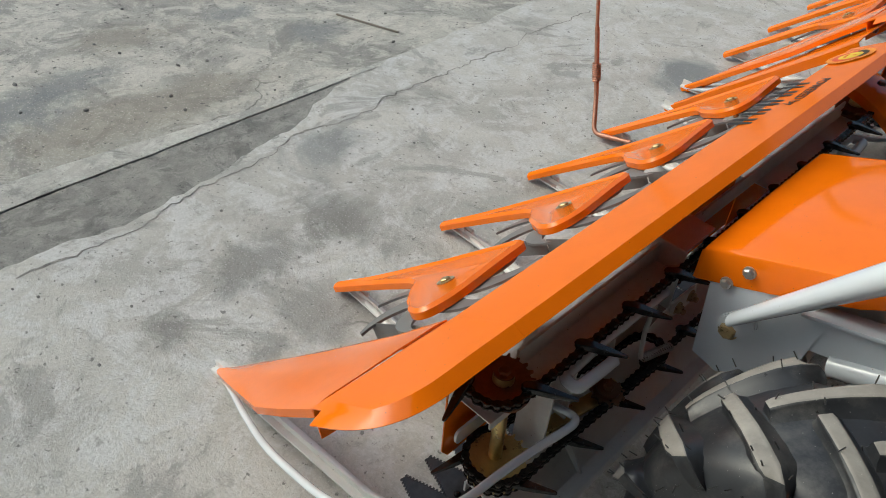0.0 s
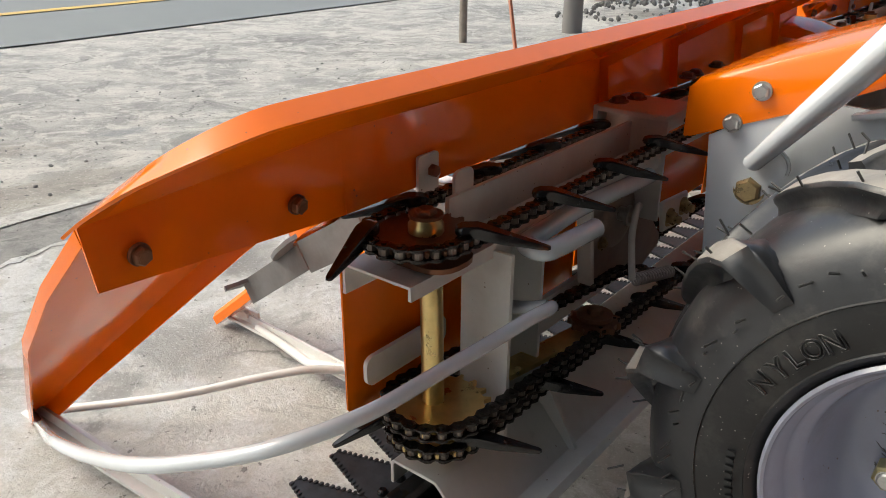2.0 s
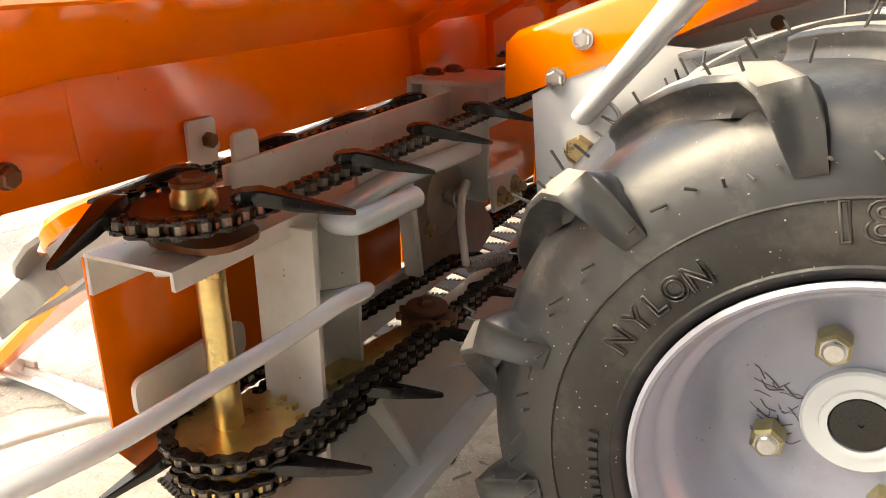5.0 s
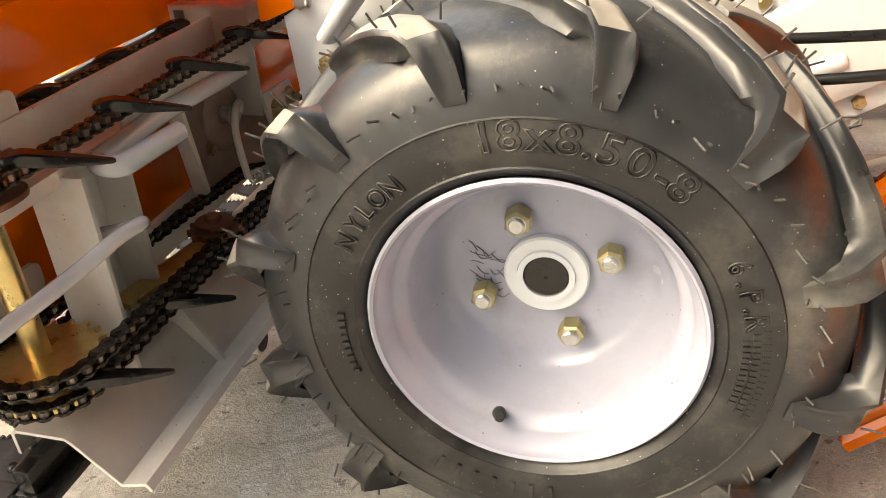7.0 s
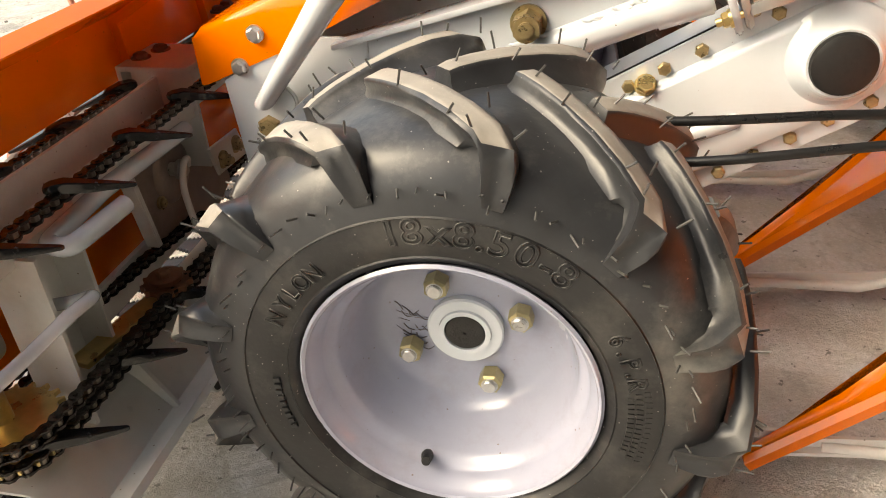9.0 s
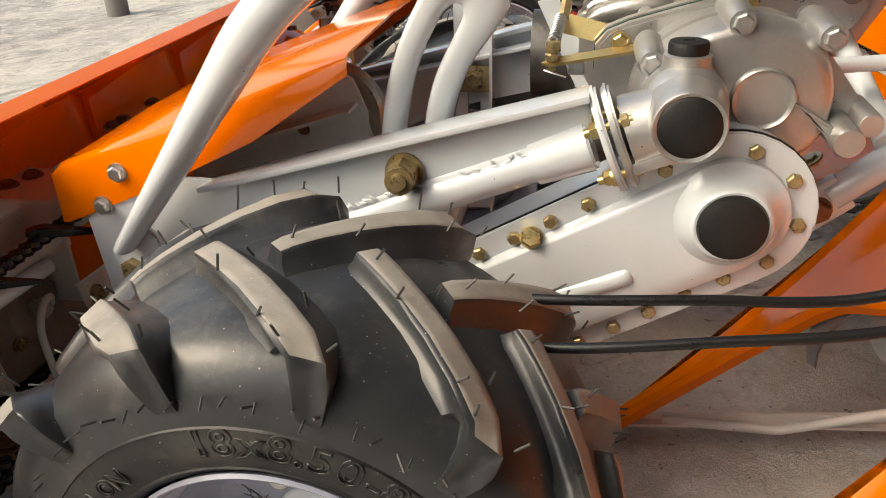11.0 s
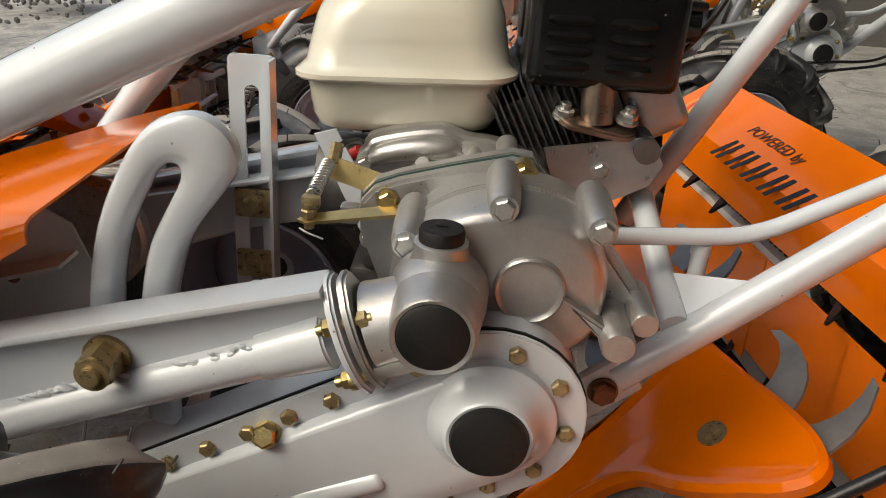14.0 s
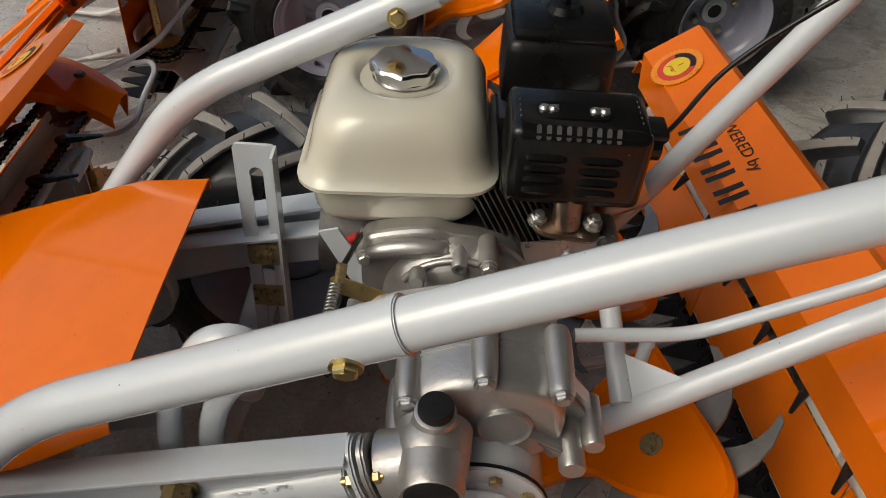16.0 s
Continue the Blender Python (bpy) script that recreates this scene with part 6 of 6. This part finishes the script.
    return m


DIRTGREY, BLUEGREY, BROWNGREY = (0.17, 0.165, 0.155), (0.16, 0.175, 0.19), (0.22, 0.19, 0.15)
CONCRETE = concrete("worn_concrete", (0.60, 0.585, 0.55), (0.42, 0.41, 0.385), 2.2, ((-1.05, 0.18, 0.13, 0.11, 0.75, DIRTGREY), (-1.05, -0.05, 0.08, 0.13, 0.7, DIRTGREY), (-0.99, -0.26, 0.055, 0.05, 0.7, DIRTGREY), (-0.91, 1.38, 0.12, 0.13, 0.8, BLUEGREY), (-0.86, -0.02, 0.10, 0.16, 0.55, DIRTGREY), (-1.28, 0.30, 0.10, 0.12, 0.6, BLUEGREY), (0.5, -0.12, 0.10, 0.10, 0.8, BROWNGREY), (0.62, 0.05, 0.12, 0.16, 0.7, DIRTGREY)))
APRON = concrete("stained_concrete", (0.46, 0.44, 0.40), (0.25, 0.24, 0.225), 1.9, ((-1.95, -0.22, 0.11, 0.30, 0.8, BLUEGREY), (-2.02, 0.02, 0.07, 0.18, 0.7, BLUEGREY), (-1.9, 0.78, 0.10, 0.14, 0.7, BLUEGREY), (-2.2, 0.65, 0.07, 0.1, 0.7, BLUEGREY), (-1.75, 0.15, 0.16, 0.4, 0.6, BROWNGREY), (-2.2, 0.3, 0.14, 0.2, 0.6, BROWNGREY)))
STRIP = concrete("rough_dark_concrete", (0.305, 0.293, 0.275), (0.195, 0.189, 0.183), 5.0)
LIP = concrete("pale_trowelled_concrete", (0.52, 0.505, 0.47), (0.36, 0.35, 0.33), 4.0)
ASPHALT = mat("road_asphalt", (0.19, 0.20, 0.20), 0.8, vary=0.15, scale=1.2, bump=0.3, bump_scale=60)
YELLOWLINE = mat("yellow_road_paint", (0.55, 0.36, 0.08), 0.6, vary=0.2, scale=8)
GRAVEL = mat("grey_rubble", (0.17, 0.165, 0.16), 0.9, vary=0.4, scale=8, per=0.3)
WALL = mat("grey_rendered_wall", (0.17, 0.162, 0.155), 0.85, vary=0.15, scale=1.5, bump=0.2, bump_scale=30, dirt=(0.25, 0.24, 0.22), dirt_amount=0.4, dirt_scale=0.8)
ROOF = mat("corrugated_roof_sheet", (0.09, 0.09, 0.088), 0.6, 0.3, vary=0.12, scale=2)
DARKBAND = mat("dark_green_band", (0.055, 0.07, 0.035), 0.9, vary=0.5, scale=1.5)
TRUNK = mat("pole_bark", (0.22, 0.19, 0.16), 0.9, vary=0.35, scale=14, bump=0.6, bump_scale=60)


def hill(x, y):
    """The ground's height: level in the shed, falling a little towards the road."""
    d = max(0.0, -1.25 - x)
    e = max(0.0, y - 0.1) * min(1.0, d * 2.0)
    return -0.035 * min(d, 1.6) - 0.055 * min(e, 1.2) * min(1.0, d)


def ground_sheet(xs, ys, lift=0.0):
    bm = bmesh.new()
    vs = [[bm.verts.new((x, y, hill(x, y) + lift)) for y in ys] for x in xs]
    for a, b in zip(vs, vs[1:]):
        for i in range(len(a) - 1):
            bm.faces.new((a[i], a[i + 1], b[i + 1], b[i]))
    return bm


def steps(*spans):
    out = []
    for a, b, n in spans:
        out += [a + (b - a) * i / n for i in range(n)]
    return out + [spans[-1][1]]


YS = steps((-60, -6, 6), (-6, 8, 56), (8, 60, 8))
tagged(part("ground", ground_sheet(steps((-400, -30, 4), (-30, -6, 6), (-6, -1.32, 38), (-1.32, 12, 14), (12, 30, 2)), YS, -0.012), APRON), "worn stained concrete yard with dark patches", "ground", kind="structure")
# shed floor slab with a broken edge beside a rough strip
def along(y, table):
    for (a, u), (b, v) in zip(table, table[1:]):
        if y <= b:
            return u + (v - u) * max(0.0, (y - a) / (b - a))
    return table[-1][1]


def broken(y):
    return along(y, ((-6, -1.36), (-0.42, -1.337), (-0.14, -1.322), (-0.06, -1.343), (0.12, -1.358), (0.32, -1.405), (0.46, -1.48), (0.62, -1.53), (0.9, -1.535), (2.5, -1.53), (9, -1.53)))


def strip_far(y):
    return along(y, ((-6, -1.55), (-0.35, -1.546), (0.10, -1.541), (0.62, -1.548), (1.15, -1.549), (2.5, -1.54), (9, -1.54)))


rnd = random.Random(11)
edge = []
ys = steps((-6, -1.5, 30), (-1.5, 2.5, 160), (2.5, 9, 40))
wander = 0.0
for y in ys:
    wander = wander * 0.86 + rnd.uniform(-0.009, 0.009)
    edge.append((broken(y) + wander, y))
slabm = bmesh.new()
top = [slabm.verts.new((x, y, 0.0)) for x, y in edge]
low = [slabm.verts.new((x - 0.006, y, -0.022 - 0.05 * max(0, min(y, 2)))) for x, y in edge]
back = [slabm.verts.new((12.0, y, 0.0)) for x, y in edge]
for i in range(len(edge) - 1):
    slabm.faces.new((top[i], top[i + 1], back[i + 1], back[i]))
    slabm.faces.new((low[i], low[i + 1], top[i + 1], top[i]))
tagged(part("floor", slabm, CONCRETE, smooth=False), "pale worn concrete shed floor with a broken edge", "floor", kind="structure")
rnd = random.Random(21)


def band(ys, lo, hi, lift, n):
    bm = bmesh.new()
    rows = []
    for y in ys:
        a, b = lo(y), hi(y)
        rows.append([bm.verts.new((a + (b - a) * i / n + (rnd.uniform(-0.003, 0.003) if i else 0), y, hill(a + (b - a) * i / n, y) + lift + (rnd.uniform(-0.0015, 0.0015) if n > 2 else 0))) for i in range(n + 1)])
    for p, q in zip(rows, rows[1:]):
        for i in range(n):
            bm.faces.new((p[i], p[i + 1], q[i + 1], q[i]))
    return bm


tagged(part("drain_strip", band(steps((-4, -0.8, 40), (-0.8, 1.2, 150), (1.2, 4, 40)), strip_far, lambda y: broken(y) + 0.03, -0.007, 14), STRIP), "dark rough patched concrete strip beside the floor edge", "strip", kind="structure")
tagged(part("strip_lip", band(steps((-4, 4, 100)), lambda y: strip_far(y) - along(y, ((-4, 0.12), (-0.3, 0.098), (0.13, 0.055), (0.35, 0.024), (4, 0.02))) + 0.008 * noise.noise(Vector((y * 3, 0, 0))), lambda y: strip_far(y) - 0.001, -0.004, 2), LIP), "pale trowelled concrete lip along the strip", "strip edge", kind="structure")

crack = []
wander = 0.0
for i in range(120):
    y = -0.4 + 1.9 * i / 119
    wander = wander * 0.8 + rnd.uniform(-0.010, 0.010)
    crack.append((along(y, ((-0.4, -1.315), (-0.14, -1.30), (0.12, -1.335), (0.3, -1.375), (0.5, -1.352), (0.8, -1.39), (1.1, -1.38), (1.5, -1.39))) + wander, y, 0.0006))
tagged(part("crack", sweep(crack, lambda q: [(-0.0022 - 0.0016 * math.sin(37 * q), 0), (0, 0.0004), (0.0022 + 0.0016 * math.sin(53 * q), 0)], closed_section=False), STRIP), "thin dark crack in the floor", "crack", kind="structure")
tagged(part("road", join(ground_sheet(steps((-60, -4.35, 12)), YS, -0.004)), ASPHALT), "grey asphalt road", "road", kind="structure")
tagged(part("road_line", ground_sheet(steps((-5.75, -5.62, 1)), YS, 0.002), YELLOWLINE), "yellow painted road line", "road line", kind="structure")

# unseen dark band beyond the road, added to block bright horizon sky from glossy paint
belt = bmesh.new()
rnd = random.Random(17)
line_lo, line_hi = [], []
for i in range(181):
    a = radians(100 + 170 * i / 180)
    far_x, far_y = 30 * math.cos(a), 30 * math.sin(a)
    line_lo.append(belt.verts.new((far_x, far_y, -0.5)))
    line_hi.append(belt.verts.new((far_x, far_y, 2.6 + 0.5 * noise.noise(Vector((i * 0.11, 0, 0))) + rnd.uniform(-0.25, 0.25))))
for i in range(180):
    belt.faces.new((line_lo[i], line_lo[i + 1], line_hi[i + 1], line_hi[i]))
tagged(part("backdrop", belt, DARKBAND), "unseen dark green band, added to darken the low horizon in reflections", "trees", kind="structure")

# pole, rubble and small litter outside
tagged(part("pole", rod((-2.66, 2.93, -0.2), (-2.64, 2.93, 2.6), 0.022, 14, 0.018), TRUNK), "slim dark pole standing in the yard", "pole")
tagged(part("post_stump", rod((-3.1, 5.4, -0.3), (-3.1, 5.4, 2.8), 0.10, 18, 0.09), TRUNK), "thick grey wooden post in the yard", "post")
tagged(part("stump", rod((-2.36, 3.58, -0.2), (-2.36, 3.58, 0.22), 0.06, 14, 0.055), WALL), "short concrete stump in the yard", "stump")
rub = bmesh.new()
rnd = random.Random(4)
for i in range(900):
    r = abs(rnd.gauss(0, 0.27))
    a = rnd.uniform(0, 6.28)
    s = rnd.uniform(0.007, 0.022)
    x, y = -2.40 + r * math.cos(a) * 0.8, 4.75 + r * math.sin(a)
    bmesh.ops.create_icosphere(rub, subdivisions=1, radius=s, matrix=Matrix.Translation((x, y, hill(x, y) + max(0, 0.20 - 0.35 * r) + s * 0.3)) @ pose(0, 0, 0, rnd.uniform(0, 90), rnd.uniform(0, 90), 0) @ Matrix.Diagonal((1, rnd.uniform(0.6, 1), rnd.uniform(0.5, 0.9), 1)))
tagged(part("rubble", rub, GRAVEL, smooth=False), "heap of grey broken stone", "rubble", kind="stuff")
peb = bmesh.new()
for i in range(900):
    x, y = rnd.uniform(-2.9, -0.75), rnd.uniform(-0.8, 2.6)
    if -1.0 < x and rnd.random() < 0.8:
        continue
    s = rnd.choice((0.0012, 0.0015, 0.002, 0.0025, 0.004))
    bmesh.ops.create_icosphere(peb, subdivisions=1, radius=s, matrix=Matrix.Translation((x, y, (hill(x, y) - 0.012 if x < -1.3 else 0) + s * 0.4)) @ Matrix.Diagonal((1, rnd.uniform(0.6, 1), rnd.uniform(0.4, 0.8), 1)))
for i in range(70):
    x, y = rnd.uniform(-2.9, -1.65), rnd.uniform(-0.6, 2.2)
    s = rnd.choice((0.003, 0.004, 0.005, 0.007))
    bmesh.ops.create_icosphere(peb, subdivisions=1, radius=s, matrix=Matrix.Translation((x, y, hill(x, y) - 0.012 + s * 0.4)) @ pose(0, 0, 0, rnd.uniform(0, 90), 0, rnd.uniform(0, 90)) @ Matrix.Diagonal((1.2, rnd.uniform(0.6, 1), rnd.uniform(0.4, 0.8), 1)))
tagged(part("grit", peb, GRAVEL, smooth=False), "scattered grit and crumbs of concrete", "grit", kind="stuff")
tagged(part("stick", rod((-1.975, 0.91, hill(-1.975, 0.91) - 0.008), (-1.717, 0.95, hill(-1.717, 0.95) - 0.008), 0.0035, 8), TRUNK), "thin stick lying on the concrete", "stick")

# marker wire with a coil, standing at a runner
tagged(part("marker_wire", join(tube(rounded_path([(-0.80, 0.88, 0.030), (-0.895, 0.862, 0.018), (-0.935, 0.905, 0.09), (-0.99, 0.935, 0.245)], 0.02), 0.006, 10), helix((-0.948, 0.912, 0.125), (-0.962, 0.920, 0.165), 0.0095, 0.0022, 9), rod((-0.99, 0.935, 0.24), (-1.10, 1.0, 0.60), 0.0045, 10)), COPPER), "copper-coloured crop marker wire with a coil", "wire")

# shed with an open front: a roof, and unseen walls added to cut fill light
tagged(part("wall_back", box(4.6, 4.8, -2.6, 5.2, 0, 3.6), WALL), "unseen grey wall, added to keep light out of the shed", "wall", kind="structure")
tagged(part("wall_side", box(0.9, 4.6, 5.0, 5.2, 0, 3.5), WALL), "unseen grey wall, added to keep light out of the shed", "wall", kind="structure")
tagged(part("wall_near", box(-0.3, 4.6, -2.6, -2.4, 0, 3.6), WALL), "unseen grey wall, added to keep light out of the shed", "wall", kind="structure")
# roof stays out of view; its front edge is set by the light wanted below
roof = bmesh.new()
rs = steps((-2.4, 5.2, 76))
va = [[roof.verts.new((x, y, z + 0.02 * (i % 2))) for i, y in enumerate(rs)] for x, z in ((-0.1, 3.3), (4.8, 3.7))]
for i in range(len(rs) - 1):
    roof.faces.new((va[0][i], va[0][i + 1], va[1][i + 1], va[1][i]))
tagged(part("ceiling", roof, ROOF, smooth=False), "grey corrugated sheet roof", "ceiling", kind="structure")


# ---- the other reapers, and the chains of each ----
REAR = pose(1.132, 0.1645, 0.012, 0, 0, 8)
others = [copy_thing(main, m) for m in (pose(-0.03, 1.52, 0), REAR, REAR @ pose(-0.03, 1.52, 0))]
for ob in others[1:]:
    for o in [c for c in ob.children if c.name.startswith(("guide_plate", "shoe_plate"))]:
        bpy.data.objects.remove(o)
for ob, words in zip(others, ("orange and white reaper parked alongside, cutter head in line", "orange and white reaper parked close behind, turned a little", "orange and white reaper in the second row, beside another")):
    tagged(ob, words)
chain_parts = []
for ob in (main, *others):
    single = ob is main
    if single or ob is others[0]:
        chain_parts.append([chain(ob, "upper_chain", UPPER, (3, 8, -52), single), chain(ob, "lower_chain", LOWER, (1, 8, -52), single), chain(ob, "drive_chain", DRIVE, None, single)])
    else:
        for c in chain_parts[1]:
            o = c.copy()
            scene.collection.objects.link(o)
            o.parent = ob
            for ch in c.children:
                k = ch.copy()
                scene.collection.objects.link(k)
                k.parent = o
